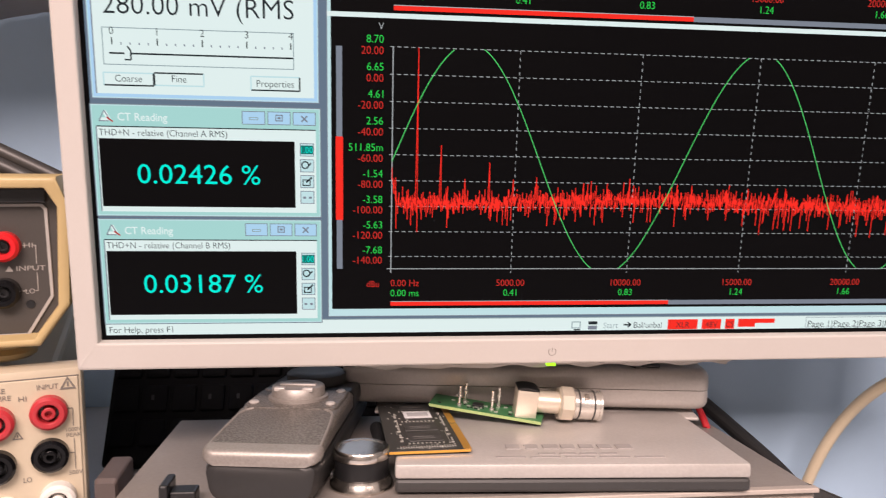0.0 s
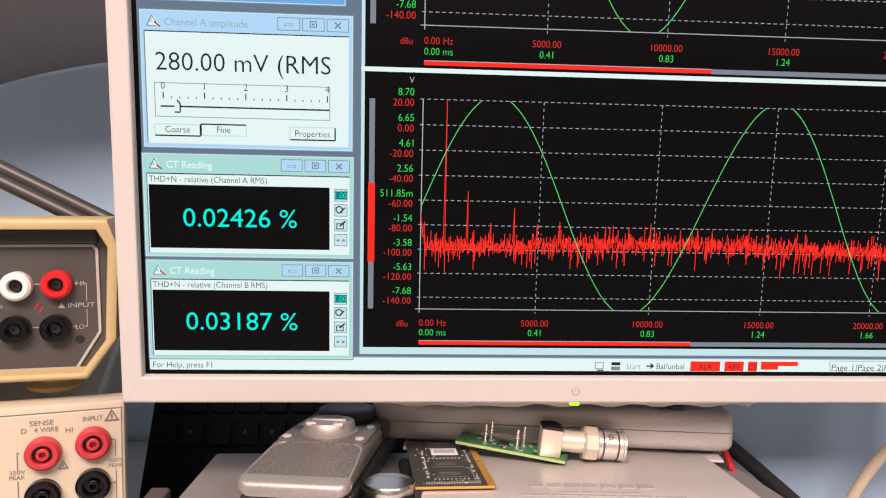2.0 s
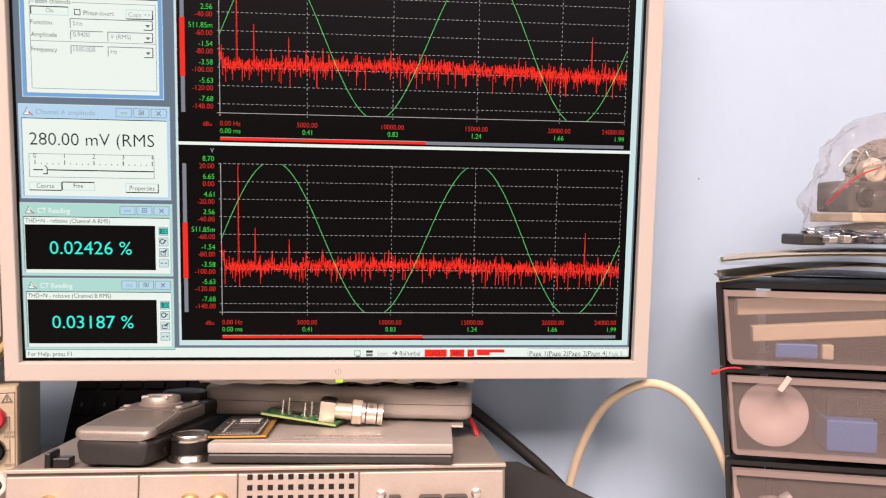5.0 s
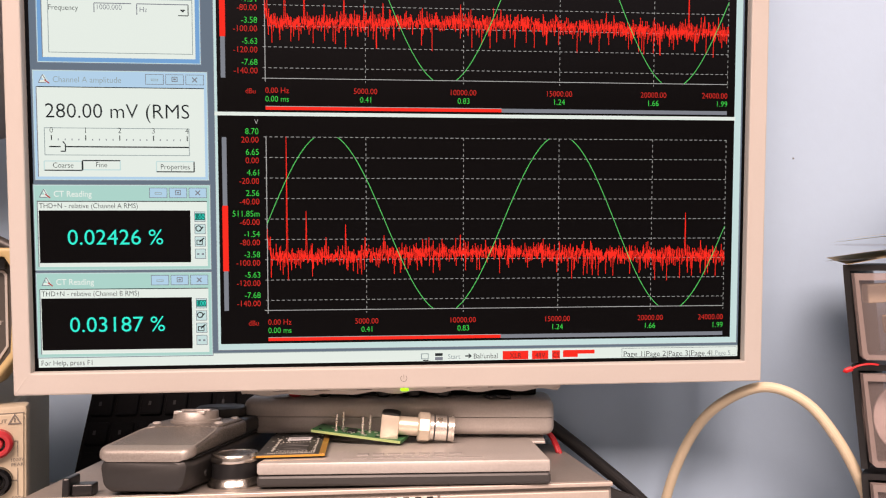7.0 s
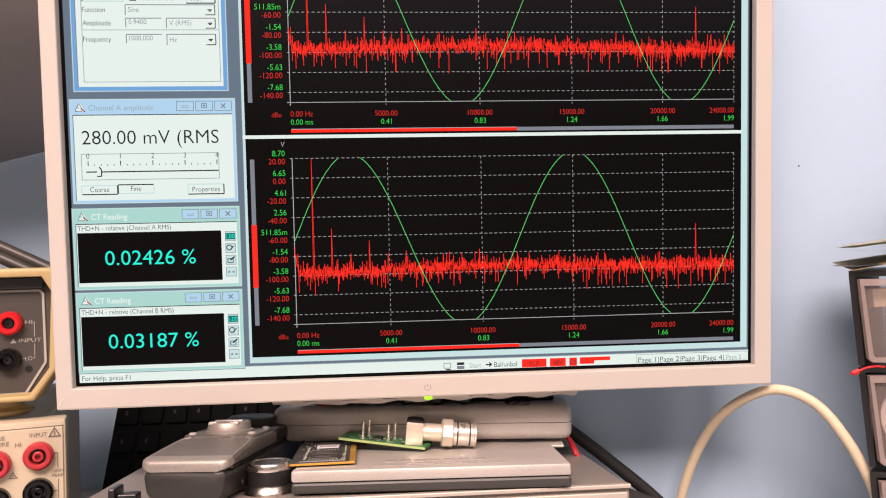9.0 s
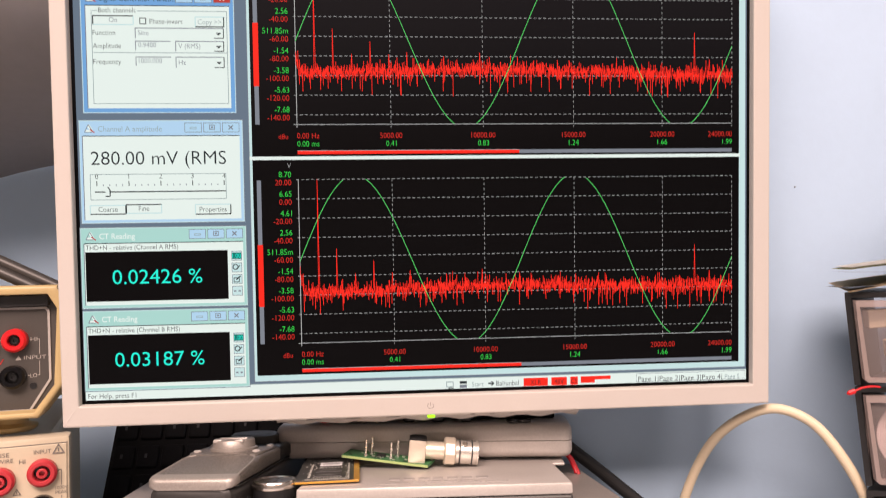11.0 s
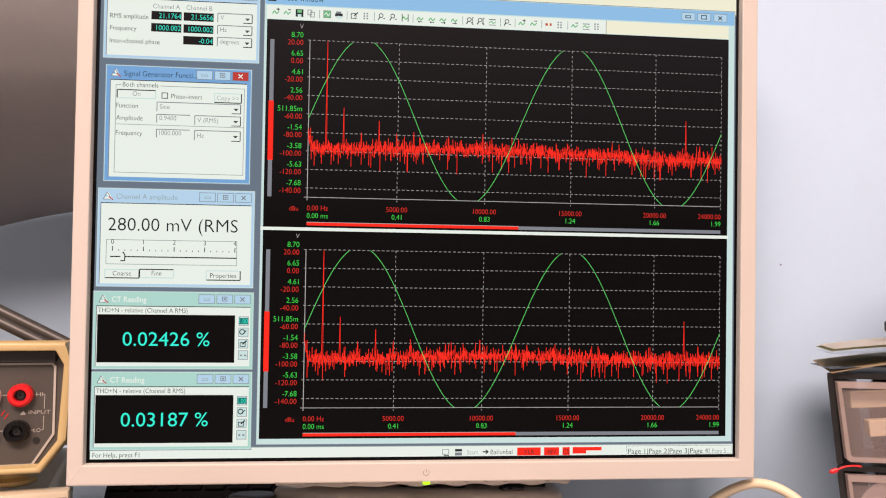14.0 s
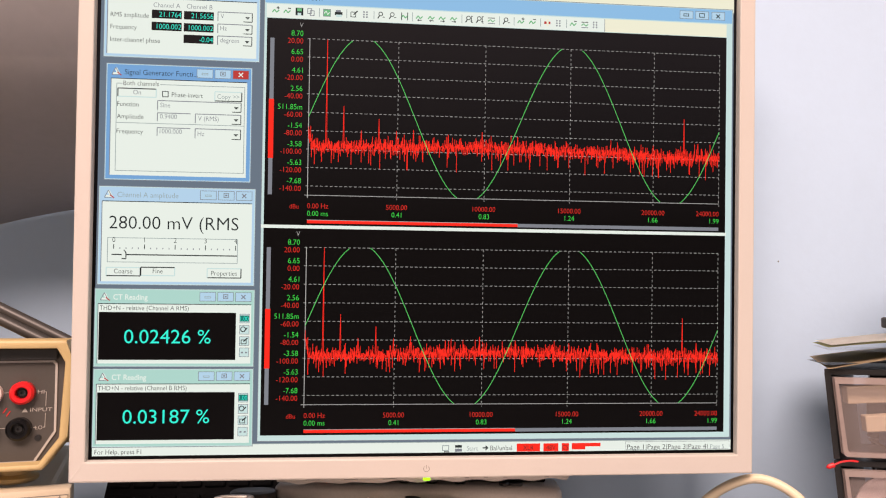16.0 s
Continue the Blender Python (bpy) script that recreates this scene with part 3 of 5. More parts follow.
        p.rect(324, top + 239, 332, foot, MID)
        # generator tone, clipped at the graph's edges
        mid, half, run = (top + foot) / 2 - 3, (foot - top) / 2, []
        for k in range(0, 849, 3):
            y = 1.045 * math.sin(2 * math.pi * k / 424)
            if abs(y) < 1:
                run.append((x0_ + k, mid - half * y + 3))
            elif len(run) > 1:
                p.line(run, 1.2, TONE, 2)
                run = []
            else:
                run = []
        if len(run) > 1:
            p.line(run, 1.2, TONE, 2)
        # spectrum with its noise floor
        rnd = random.Random(seed)
        per = step / 20
        peaks = {35: 20, 69: -52, 104: -78, 139: -65, 174: -78, 208: -76, 278: -80, 347: -76, 420: -80, 770: -54, 800: -82}
        for k in range(847):
            base = -95.0 - 2.0 * math.cos(k / 120) - 1.2 * k / 848 + max(0, 16 - 2 * k)
            dbs = [base + rnd.gauss(0, 4.4) for _ in range(3)]
            a, b_ = max(dbs) + (rnd.uniform(3, 8) if rnd.random() < 0.05 else 0), min(dbs) - (rnd.uniform(4, 19) if rnd.random() < 0.10 else 0)
            p.rect(x0_ + k - 0.1, top + (20 - a) * per, x0_ + k + 1.0, top + (20 - b_) * per, RD, 1)
        for k, db in peaks.items():
            v = top + (20 - db) * per
            p.line([(x0_ + k - 1.2, top + 114 * per), (x0_ + k, v), (x0_ + k + 1.2, top + 114 * per)], 1.0, RD, 2)
        p.put("graph", panel)

    # folding stand
    turn = SLOPE @ Matrix.Translation((0, -0.0065, 0)) @ about(0.1063, -0.0343, 0, 0, 0, -4.5)
    base = part("stand_base", box(0.1063, 0.2313, -0.0343, 0.052, 0.8441, 0.8490, 0.0012), DARKGREY, m, "dark grey underside of silver stand base")
    top = bmesh.new()
    bmesh.ops.create_cube(top, size=1)
    for v in top.verts:
        v.co = Vector((0.1063 + (v.co.x + 0.5) * 0.125, -0.0346 + (v.co.y + 0.5) * 0.087, 0.8491 + (v.co.z + 0.5) * (0.0054 if v.co.y < 0 else 0.0030)))
    bmesh.ops.bevel(top, geom=top.edges[:], offset=0.0012, segments=2, profile=0.5, affect="EDGES")
    top = part("base_cover", top, STAND, m, "silver painted stand base with faint raised lettering", True)
    # raised maker's mark and two small lines, kept as bars
    for x, w, y, h in [(0.1470 + 0.0069 * k, 0.0050 + 0.0008 * (k in (2, 6)), -0.0172, 0.0048) for k in range(7)] + [(0.158 + 0.0075 * k, 0.0062, -0.0240, 0.0017) for k in range(4)] + [(0.142 + 0.0125 * k, 0.0108, -0.0278, 0.0014) for k in range(5)]:
        zt = 0.8545 - (y + 0.0346) * 0.0218
        part("raised_bar", box(x, x + w, y, y + h, zt - 0.0012, zt + 0.00022), ENGRAVED, top)
    for ob in (base, top, *top.children):
        ob.data.transform(Matrix.Translation(m.location) @ Matrix.Identity(4))
        ob.data.transform(turn)
        ob.data.transform(Matrix.Translation(-m.location))
    arm_turn = about(0.246, 0.018, 0, 0, 0, -7.0)
    for name, za, zb, rounded in (("stand_arm", 0.8474, 0.8568, -1), ("arm_cover", 0.85715, 0.8664, 1)):
        bm = box(0.085, 0.2485, 0.018, 0.044, za, zb)
        far = zb if rounded > 0 else za
        bmesh.ops.bevel(bm, geom=[e for e in bm.edges if all(abs(v.co.z - far) < 1e-5 for v in e.verts) or abs(e.verts[0].co.z - e.verts[1].co.z) > 1e-4], offset=0.0046, segments=5, profile=0.5, affect="EDGES")
        bm.transform(arm_turn)
        part(name, bm, STAND, m, "silver painted folded arm half", smooth=True)
    plate = box(0.10, 0.2435, 0.016, 0.034, 0.8440, 0.8454, 0.0005)
    plate.transform(arm_turn)
    part("hinge_plate", plate, STAND, m)
    part("cable_clip", tube([(0.2145, 0.0270, 0.8670), (0.2165, 0.0235, 0.8674), (0.2195, 0.0255, 0.8671), (0.2225, 0.0235, 0.8674), (0.2265, 0.0245, 0.8670)], 0.0011, 10, 6), BLACK, m, "small black squiggle on the arm", True)
    bm = box(0.10, 0.225, 0.041, 0.046, 0.8675, 0.9, 0.002)
    part("hinge", bm, DARKGREY, m)
    return m


monitor()


# ---- instruments beside the monitor ----
INST_TURN = about(-0.045, 0.045, 0, 0, 0, 16)


def socket(parent, x, y, z, colour, r=0.0065, depth=0.009, cone=False):
    """A shrouded safety socket that faces the -y side."""
    q = r * 0.56 if cone else r * 0.50
    body = part("socket", lathe([(r, 0), (r, depth - 0.0012), (r - 0.0012, depth), (q + 0.0005, depth), (q, depth - 0.0005), (q, depth - 0.0050), (0.0004, depth - 0.0050)], (x, y, z), (0, -1, 0), 32), colour, parent, smooth=True)
    part("well", lathe([(q - 0.0001, 0), (q - 0.0001, 0.0006)], (x, y - depth + 0.0049, z), (0, -1, 0), 24), BLACK, body)
    if cone:
        part("inner_ring", lathe([(r * 0.37, 0), (r * 0.37, 0.0034), (r * 0.33, 0.0036), (r * 0.20, 0.0036), (r * 0.19, 0.0008)], (x, y - depth + 0.0042, z), (0, -1, 0), 24), colour, body, smooth=True)
    else:
        part("contact", lathe([(r * 0.30, 0), (r * 0.30, 0.0014), (r * 0.16, 0.0015), (r * 0.15, 0.0004)], (x, y - depth + 0.0042, z), (0, -1, 0), 16), BLACK, body)
    return body


def bench_meter():
    m = thing("bench_multimeter", (-0.14, 0.15, 0.864), "bench multimeter with dark panel and yellowed cream surround", "multimeter")
    L = -0.25
    def outline(d, top=0.9465):
        return [(L + d, 0.8745 + d * 0.7), (-0.0430 - d * 0.5, 0.8745 + d * 0.7), (-0.0305 - d, 0.892), (-0.0290 - d, 0.934 ), (-0.0335 - d, top - d), (L + d, top - d)]
    rim = ring(outline(0), outline(0.0048), 0.040, 0.066)
    bmesh.ops.bevel(rim, geom=[e for e in rim.edges if all(v.co.y < 0.041 for v in e.verts)], offset=0.0014, segments=2, profile=0.5, affect="EDGES")
    part("surround", rim, YELLOW, m, smooth=True)
    part("case", prism(outline(0.016), 0.0662, 0.23), YELLOW, m)
    part("front_panel", prism(outline(0.0046), 0.0515, 0.06), FACE, m, "dark brown-grey front panel")
    line = ring([(L + 0.008, 0.8768), (-0.0490, 0.8768), (-0.0385, 0.894), (-0.0392, 0.9325), (-0.0410, 0.9345), (L + 0.008, 0.9345)], [(L + 0.0090, 0.8780), (-0.0497, 0.8780), (-0.0397, 0.8944), (-0.0404, 0.9318), (-0.0417, 0.9333), (L + 0.0090, 0.9333)], 0.0505, 0.0516)
    part("white_outline", line, surface("dull_white_print", (0.40, 0.38, 0.36), 0.6, grain=0.1), m)
    # Black strip stands in for shade under the surround's upper lip.
    part("shadow_band", box(L + 0.006, -0.0390, 0.0470, 0.0514, 0.9352, 0.9414, 0.0006), BLACK, m, "black strip painting the shade under the lip")
    for x, z, mat in ((-0.0563, 0.9165, RED), (-0.0727, 0.9160, WHITE), (-0.0573, 0.8964, GLOSS), (-0.0738, 0.8963, GLOSS)):
        socket(m, x, 0.0515, z, mat, 0.0064, 0.0056)
    part("screw", lathe([(0.0018, 0), (0.0018, 0.0006), (0.001, 0.0007)], (-0.0478, 0.0515, 0.8908), (0, -1, 0), 16), BLACK, m)
    for text, x, z, h, w in (("HI", -0.0490, 0.9156, 0.0021, 0.0034), ("LO", -0.0494, 0.8955, 0.0021, 0.0036), ("INPUT", -0.0524, 0.9056, 0.0021, 0.0112), ("P", -0.0806, 0.905, 0.0021, 0.0016)):
        print_on(text, x, 0.0512, z, h, DIM, m, w)
    for x0, x1, z0, z1 in ((-0.0455, -0.0444, 0.9164, 0.9167), (-0.0455, -0.0444, 0.8965, 0.8968), (-0.0447, -0.0444, 0.9085, 0.9167), (-0.0447, -0.0444, 0.8965, 0.9045), (-0.0495, -0.0482, 0.9164, 0.9167), (-0.0505, -0.0488, 0.8965, 0.8968), (-0.0662, -0.0628, 0.9163, 0.9166), (-0.0672, -0.0638, 0.8965, 0.8968)):
        part("panel_line", box(x0, x1, 0.0511, 0.0516, z0, z1), DIM, m)
    tri = bmesh.new()
    tri.faces.new([tri.verts.new((x, 0.0512, z)) for x, z in ((-0.0566, 0.9053), (-0.0536, 0.9053), (-0.0551, 0.9079))])
    part("warning_triangle", tri, DIM, m)
    bolt = bmesh.new()
    for s in (0, -0.0018):
        bolt.faces.new([bolt.verts.new((x + s, 0.0512, z)) for x, z in ((-0.0645, 0.9035 - s), (-0.0641, 0.9032 - s), (-0.0622, 0.9062 - s), (-0.0628, 0.9062 - s))])
    part("red_flash_mark", bolt, RED, m)
    for x in (-0.062, -0.2):
        part("foot", lathe([(0.011, 0), (0.0125, 0.0012), (0.0125, 0.0030), (0.008, 0.0045), (0.007, 0.0112)], (x, 0.068, 0.864), (0, 0, 1), 28), YELLOW, m, smooth=True)
    for x in (-0.062, -0.2):
        part("foot", lathe([(0.011, 0), (0.0125, 0.0012), (0.007, 0.0180)], (x, 0.20, 0.864), (0, 0, 1), 20), YELLOW, m)
    m.location.x += 0.0012
    m.matrix_basis = about(-0.045, 0.045, 0, 0, 0, 11.5) @ m.matrix_basis


bench_meter()


def precision_meter():
    m = thing("precision_multimeter", (-0.14, 0.15, BENCH_Z), "beige laboratory multimeter with red and black input sockets", "multimeter")
    R, T, Y = -0.0255, 0.8635, 0.043
    part("case", box(R - 0.225, R - 0.012, 0.0565, 0.22, BENCH_Z + 0.016, T - 0.006, 0.003), BEIGE, m)
    part("front_bezel", box(R - 0.228, R, Y, 0.056, BENCH_Z + 0.012, T, 0.0022), BEIGE, m, smooth=True)
    part("panel_plate", box(R - 0.0560, R - 0.0016, Y - 0.0006, Y + 0.001, BENCH_Z + 0.018, T - 0.0042, 0.0004), BEIGE, m)
    part("display_window", box(R - 0.215, R - 0.0585, Y - 0.0008, Y + 0.001, BENCH_Z + 0.03, T - 0.006, 0.0006), BLACK, m, "dark display window")
    part("panel_groove", box(R - 0.0562, R - 0.0014, Y - 0.0003, Y + 0.001, T - 0.0040, T - 0.0036), INK, m)
    for x, z, mat in ((-0.0593, 0.8420, DULLRED), (-0.0389, 0.8447, DULLRED), (-0.0598, 0.8225, GLOSS), (-0.0393, 0.8251, GLOSS)):
        socket(m, x, Y, z, mat, 0.0074, 0.0054, True)
    socket(m, -0.0373, Y, 0.805, WHITE, 0.0074, 0.007, True)
    part("push_button", lathe([(0.0058, 0), (0.0058, 0.003), (0.005, 0.0042)], (-0.0578, Y, 0.8025), (0, -1, 0), 28), WHITE, m, smooth=True)
    for text, x, z, h, w in (("SENSE", -0.0618, 0.8545, 0.0022, 0.0096), ("4 WIRE", -0.0600, 0.8513, 0.0022, 0.0098), ("INPUT", -0.0410, 0.8547, 0.0022, 0.0084), ("HI", -0.0508, 0.8502, 0.0023, 0.0030), ("LO", -0.0508, 0.8135, 0.0023, 0.0032), ("350V", -0.0720, 0.8330, 0.0018, 0.0062), ("PEAK", -0.0720, 0.8306, 0.0018, 0.0062), ("1000V", -0.0318, 0.8345, 0.0018, 0.0060), ("PEAK", -0.0318, 0.8320, 0.0018, 0.0060), ("500V", -0.0318, 0.8145, 0.0018, 0.0055)):
        print_on(text, x + 0.002, Y - 0.0009, z, h, INK, m, w, "CENTER")
    for cx, cz, s in ((-0.0312, 0.8540, 0.0032), (-0.0515, 0.8335, 0.0021)):
        tri = ring([(cx - s, cz), (cx + s, cz), (cx, cz + 1.75 * s)], [(cx - s * 0.66, cz + s * 0.2), (cx + s * 0.66, cz + s * 0.2), (cx, cz + 1.38 * s)], Y - 0.0010, Y - 0.0005)
        part("warning_triangle", tri, INK, m)
        part("flash_mark", box(cx - s * 0.1, cx + s * 0.1, Y - 0.0010, Y - 0.0005, cz + s * 0.4, cz + s * 1.0), INK, m)
    for x0, x1, z0, z1 in ((-0.0700, -0.0697, 0.8350, 0.8425), (-0.0700, -0.0690, 0.8425, 0.8428), (-0.0700, -0.0697, 0.8215, 0.8295), (-0.0700, -0.0690, 0.8213, 0.8216), (-0.0300, -0.0297, 0.837, 0.8450), (-0.0330, -0.0297, 0.8450, 0.8453), (-0.0300, -0.0297, 0.817, 0.831), (-0.0330, -0.0297, 0.8245, 0.8248)):
        part("panel_line", box(x0, x1, Y - 0.0010, Y - 0.0005, z0, z1), INK, m)
    print_on("\u03a9", -0.0670, Y - 0.0009, 0.8513, 0.0022, INK, m, 0.0022, "CENTER")
    for x in (R - 0.02, R - 0.2):
        part("foot", box(x - 0.008, x + 0.008, 0.06, 0.08, BENCH_Z, BENCH_Z + 0.017, 0.002), DARKGREY, m)
        part("foot", box(x - 0.008, x + 0.008, 0.18, 0.20, BENCH_Z, BENCH_Z + 0.017, 0.002), DARKGREY, m)
    m.location.x -= 0.0016
    m.matrix_basis = INST_TURN @ m.matrix_basis


precision_meter()


# ---- interface box under the monitor ----
def interface_box():
    m = thing("audio_interface_box", (0.135, 0.0, BENCH_Z), "grey metal audio interface chassis with connectors on its front", "audio interface")
    x0, x1, y0, y1, top = 0.0108, 0.2585, -0.0475, 0.062, 0.843
    low = BENCH_Z + 0.030
    part("chassis", box(x0, x1, y0 + 0.002, y1, low, top, 0.0012), DIM_CHASSIS, m, "grey cover, darkened for weaker light on top", True)
    part("top_lip", box(x0, x1, y0 - 0.0005, y0 + 0.003, top - 0.0012, top + 0.0006, 0.0004), CHASSIS, m)
    edges = (x0 + 0.0012, 0.0750, 0.1231, 0.1834, x1 - 0.0012)
    for a, b in zip(edges, edges[1:]):
        part("front_plate", box(a + 0.0003, b - 0.0003, y0, y0 + 0.0022, low + 0.003, top - 0.0030, 0.0005), CHASSIS, m)
        for sx in (a + 0.006, b - 0.006):
            part("screw", lathe([(0.0026, 0), (0.0026, 0.0008), (0.0015, 0.0014)], (sx, y0, 0.816), (0, -1, 0), 16), CHROME, m, smooth=True)
    for x in (0.0326, 0.1001, 0.1142):
        j = part("phono_jack", lathe([(0.0052, 0), (0.0052, 0.0022), (0.0040, 0.0025), (0.0040, 0.0085), (0.0030, 0.0088), (0.0028, 0.006), (0.0004, 0.006)], (x, y0, 0.8262), (0, -1, 0), 28), GOLD, m, "gold plated jack", True)
        part("centre_insulator", lathe([(0.0019, 0), (0.0019, 0.0018), (0.0008, 0.0019), (0.0007, 0.0006)], (x, y0 - 0.0062, 0.8262), (0, -1, 0), 16), WHITE, j)
    for r in range(3):
        for c in range(11):
            bm = box(0.1278 + 0.00505 * c, 0.1278 + 0.00505 * c + 0.0026, y0 - 0.0003, y0 + 0.0008, 0.8372 - 0.0052 * r, 0.8372 - 0.0052 * r + 0.0026)
            part("vent_hole", bm, BLACK, m)
    for x in (0.136, 0.153, 0.172):
        part("round_socket", lathe([(0.0075, 0), (0.0075, 0.002), (0.006, 0.003), (0.0055, 0.0012)], (x, y0, 0.815), (0, -1, 0), 28), BLACK, m, smooth=True)
    part("toggle_block", box(0.1985, 0.2045, y0 - 0.006, y0, 0.814, 0.829, 0.0008), BLACK, m)
    for x in (0.2195, 0.2325):
        c = part("terminal_block", box(x - 0.0058, x + 0.0058, y0 - 0.008, y0, 0.812, 0.8290, 0.0012), DARKGREY, m)
        part("gold_pad", box(x - 0.004, x + 0.004, y0 - 0.0084, y0 - 0.0078, 0.8235, 0.8285, 0.0002), GOLD, c)
    for x, z in ((0.189, 0.8225), (0.1945, 0.829), (0.243, 0.829), (0.252, 0.8215), (0.2085, 0.8215)):
        part("screw", lathe([(0.0026, 0), (0.0026, 0.001), (0.0014, 0.0018)], (x, y0, z), (0, -1, 0), 16), CHROME, m, smooth=True)
    for o in m.children_recursive:
        o.data.transform(Matrix.Translation(-m.location) @ SLOPE @ Matrix.Translation(m.location))
    for x in (x0 + 0.02, x1 - 0.02):
        for y in (y0 + 0.010, y1 - 0.015):
            foot = SLOPE @ Vector((x, y, low))
            part("foot", lathe([(0.008, 0), (0.008, foot.z - BENCH_Z + 0.0006)], (foot.x, foot.y, BENCH_Z), (0, 0, 1), 16), RUBBER, m)


interface_box()


# ---- loose things on the interface box and the stand ----
def loft(sections, corner=0.0025, per=4):
    """Rounded-rectangle sections (length, half width, foot, top) along y, capped; x across."""
    bm = bmesh.new()
    rings = []
    for y, w, z0, z1 in sections:
        c = min(corner, w * 0.9, (z1 - z0) * 0.45)
        pts = []
        for cx, cz, a0 in ((w - c, z0 + c, -90), (w - c, z1 - c, 0), (-w + c, z1 - c, 90), (-w + c, z0 + c, 180)):
            for k in range(per + 1):
                t = radians(a0 + 90 * k / per)
                pts.append((cx + c * math.cos(t), y, cz + c * math.sin(t)))
        rings.append([bm.verts.new(p) for p in pts])
    n = len(rings[0])
    for a, b in zip(rings, rings[1:]):
        for k in range(n):
            bm.faces.new((a[k], a[(k + 1) % n], b[(k + 1) % n], b[k]))
    bm.faces.new(rings[0])
    bm.faces.new(rings[-1][::-1])
    bmesh.ops.recalc_face_normals(bm, faces=bm.faces[:])
    return bm


WORN = surface("worn_silver_paint", (0.185, 0.170, 0.155), 0.40, 0.5, grain=1.1, size=1300, bump=0.8, blotch=0.12)
RUBBED_SHINE = surface("rubbed_silver_shine", (0.36, 0.33, 0.305), 0.46, 0.6, grain=0.22, size=1200, blotch=0.12, bump=0.15)


def handset():
    m = thing("handheld_instrument", (0.062, -0.04, 0.843), "worn silver handheld unit with round dials on grey chassis", "handheld instrument")
    put = SLOPE @ pose(0.0612, -0.0480, 0.8434, -1.0, 0, -9.5) @ Matrix.Diagonal((1.15, 1.15, 1.06, 1))

    def add(name, bm, mat, parent=m, label="", smooth=True):
        bm.transform(put)
        return part(name, bm, mat, parent, label, smooth)

    low_case = loft([(0.0002, 0.0145, 0.0045, 0.0128), (0.0012, 0.0162, 0.002, 0.0136), (0.0036, 0.0170, 0.001, 0.0139), (0.0075, 0.0174, 0.0006, 0.0140), (0.03, 0.0178, 0.0, 0.0142), (0.075, 0.0165, 0.0, 0.0150), (0.108, 0.0155, 0.0, 0.0150)], 0.0035)
    for v in low_case.verts:
        v.co.x *= 0.86 + 0.14 * min(1.0, max(0.0, v.co.z) / 0.0125)
    add("lower_case", low_case, surface("charcoal_moulded_plastic", (0.024, 0.023, 0.023), 0.45, grain=0.12, size=700, bump=0.08), label="charcoal lower case")
    add("upper_case", loft([(0.0004, 0.0140, 0.0132, 0.0160), (0.0016, 0.0162, 0.0138, 0.0172), (0.004, 0.0172, 0.0140, 0.0180), (0.006, 0.0174, 0.0140, 0.0185), (0.028, 0.0170, 0.0143, 0.0214), (0.034, 0.0170, 0.0144, 0.0222), (0.075, 0.0165, 0.0152, 0.0222), (0.104, 0.0155, 0.0152, 0.0205)], 0.0020), WORN, label="worn silver upper case")
    add("nose_band", loft([(0.0000, 0.0145, 0.0131, 0.0163), (0.0004, 0.0156, 0.0134, 0.0173), (0.0012, 0.0167, 0.0136, 0.0179), (0.0026, 0.0173, 0.0139, 0.0183), (0.0044, 0.0176, 0.0139, 0.0186), (0.0056, 0.0176, 0.0141, 0.0187), (0.0058, 0.0150, 0.0150, 0.0178)], 0.0016), RUBBED_SHINE, label="bare rubbed silver front end")
    # Thin pale tubes put the shine of the shoulder edges into the shape.
    for s in (-1, 1):
        add("rubbed_edge", tube([(s * 0.0166, 0.0058, 0.0182), (s * 0.0160, 0.020, 0.0201), (s * 0.0150, 0.0300, 0.0216), (s * 0.0120, 0.0335, 0.0222)], 0.00045, 8, 5), RUBBED_SHINE)
    add("rear_cover", loft([(0.0600, 0.0169, 0.0150, 0.0224), (0.0615, 0.0171, 0.0150, 0.0227), (0.085, 0.0166, 0.0150, 0.0224), (0.107, 0.0158, 0.0150, 0.0208)], 0.0022), BLACK, label="black rear section of the upper case")
    add("seam", loft([(0.0036, 0.0170, 0.0136, 0.0142), (0.0075, 0.0174, 0.0136, 0.0142), (0.075, 0.0163, 0.0146, 0.0154), (0.106, 0.0153, 0.0146, 0.0154)], 0.0002), BLACK)
    add("shoulder", loft([(0.0335, 0.0150, 0.0215, 0.0226), (0.036, 0.0158, 0.0215, 0.0232), (0.056, 0.0158, 0.0215, 0.0232), (0.060, 0.0150, 0.0215, 0.0226)], 0.0008), WORN)
    dial = add("dial", lathe([(0.0102, 0), (0.0102, 0.0010), (0.0092, 0.0014), (0.0090, 0.0044), (0.0086, 0.0049), (0.0060, 0.0049), (0.0058, 0.0047)], (0.0, 0.046, 0.0231), n=40), RUBBED_SHINE, label="silver dial with two raised lugs")
    add("grip_bar", box(-0.0062, 0.0062, 0.0447, 0.0473, 0.0278, 0.0286, 0.0003), STAND, dial)
    for s in (-1, 1):
        add("lug", box(s * 0.0048 - 0.0018, s * 0.0048 + 0.0018, 0.0385, 0.0410, 0.0270, 0.0285, 0.0004), STAND, dial)
        add("button", lathe([(0.0017, 0), (0.0017, 0.0008), (0.0012, 0.0012)], (s * 0.0130, 0.0375, 0.0228), n=20), STAND)
        add("button", lathe([(0.0017, 0), (0.0017, 0.0008), (0.0012, 0.0012)], (s * 0.0130, 0.0560, 0.0228), n=20), STAND)
    add("rear_dial", lathe([(0.0112, 0), (0.0112, 0.0050), (0.0100, 0.0060), (0.0060, 0.0060)], (0.0, 0.074, 0.0215), n=40), DARKGREY)
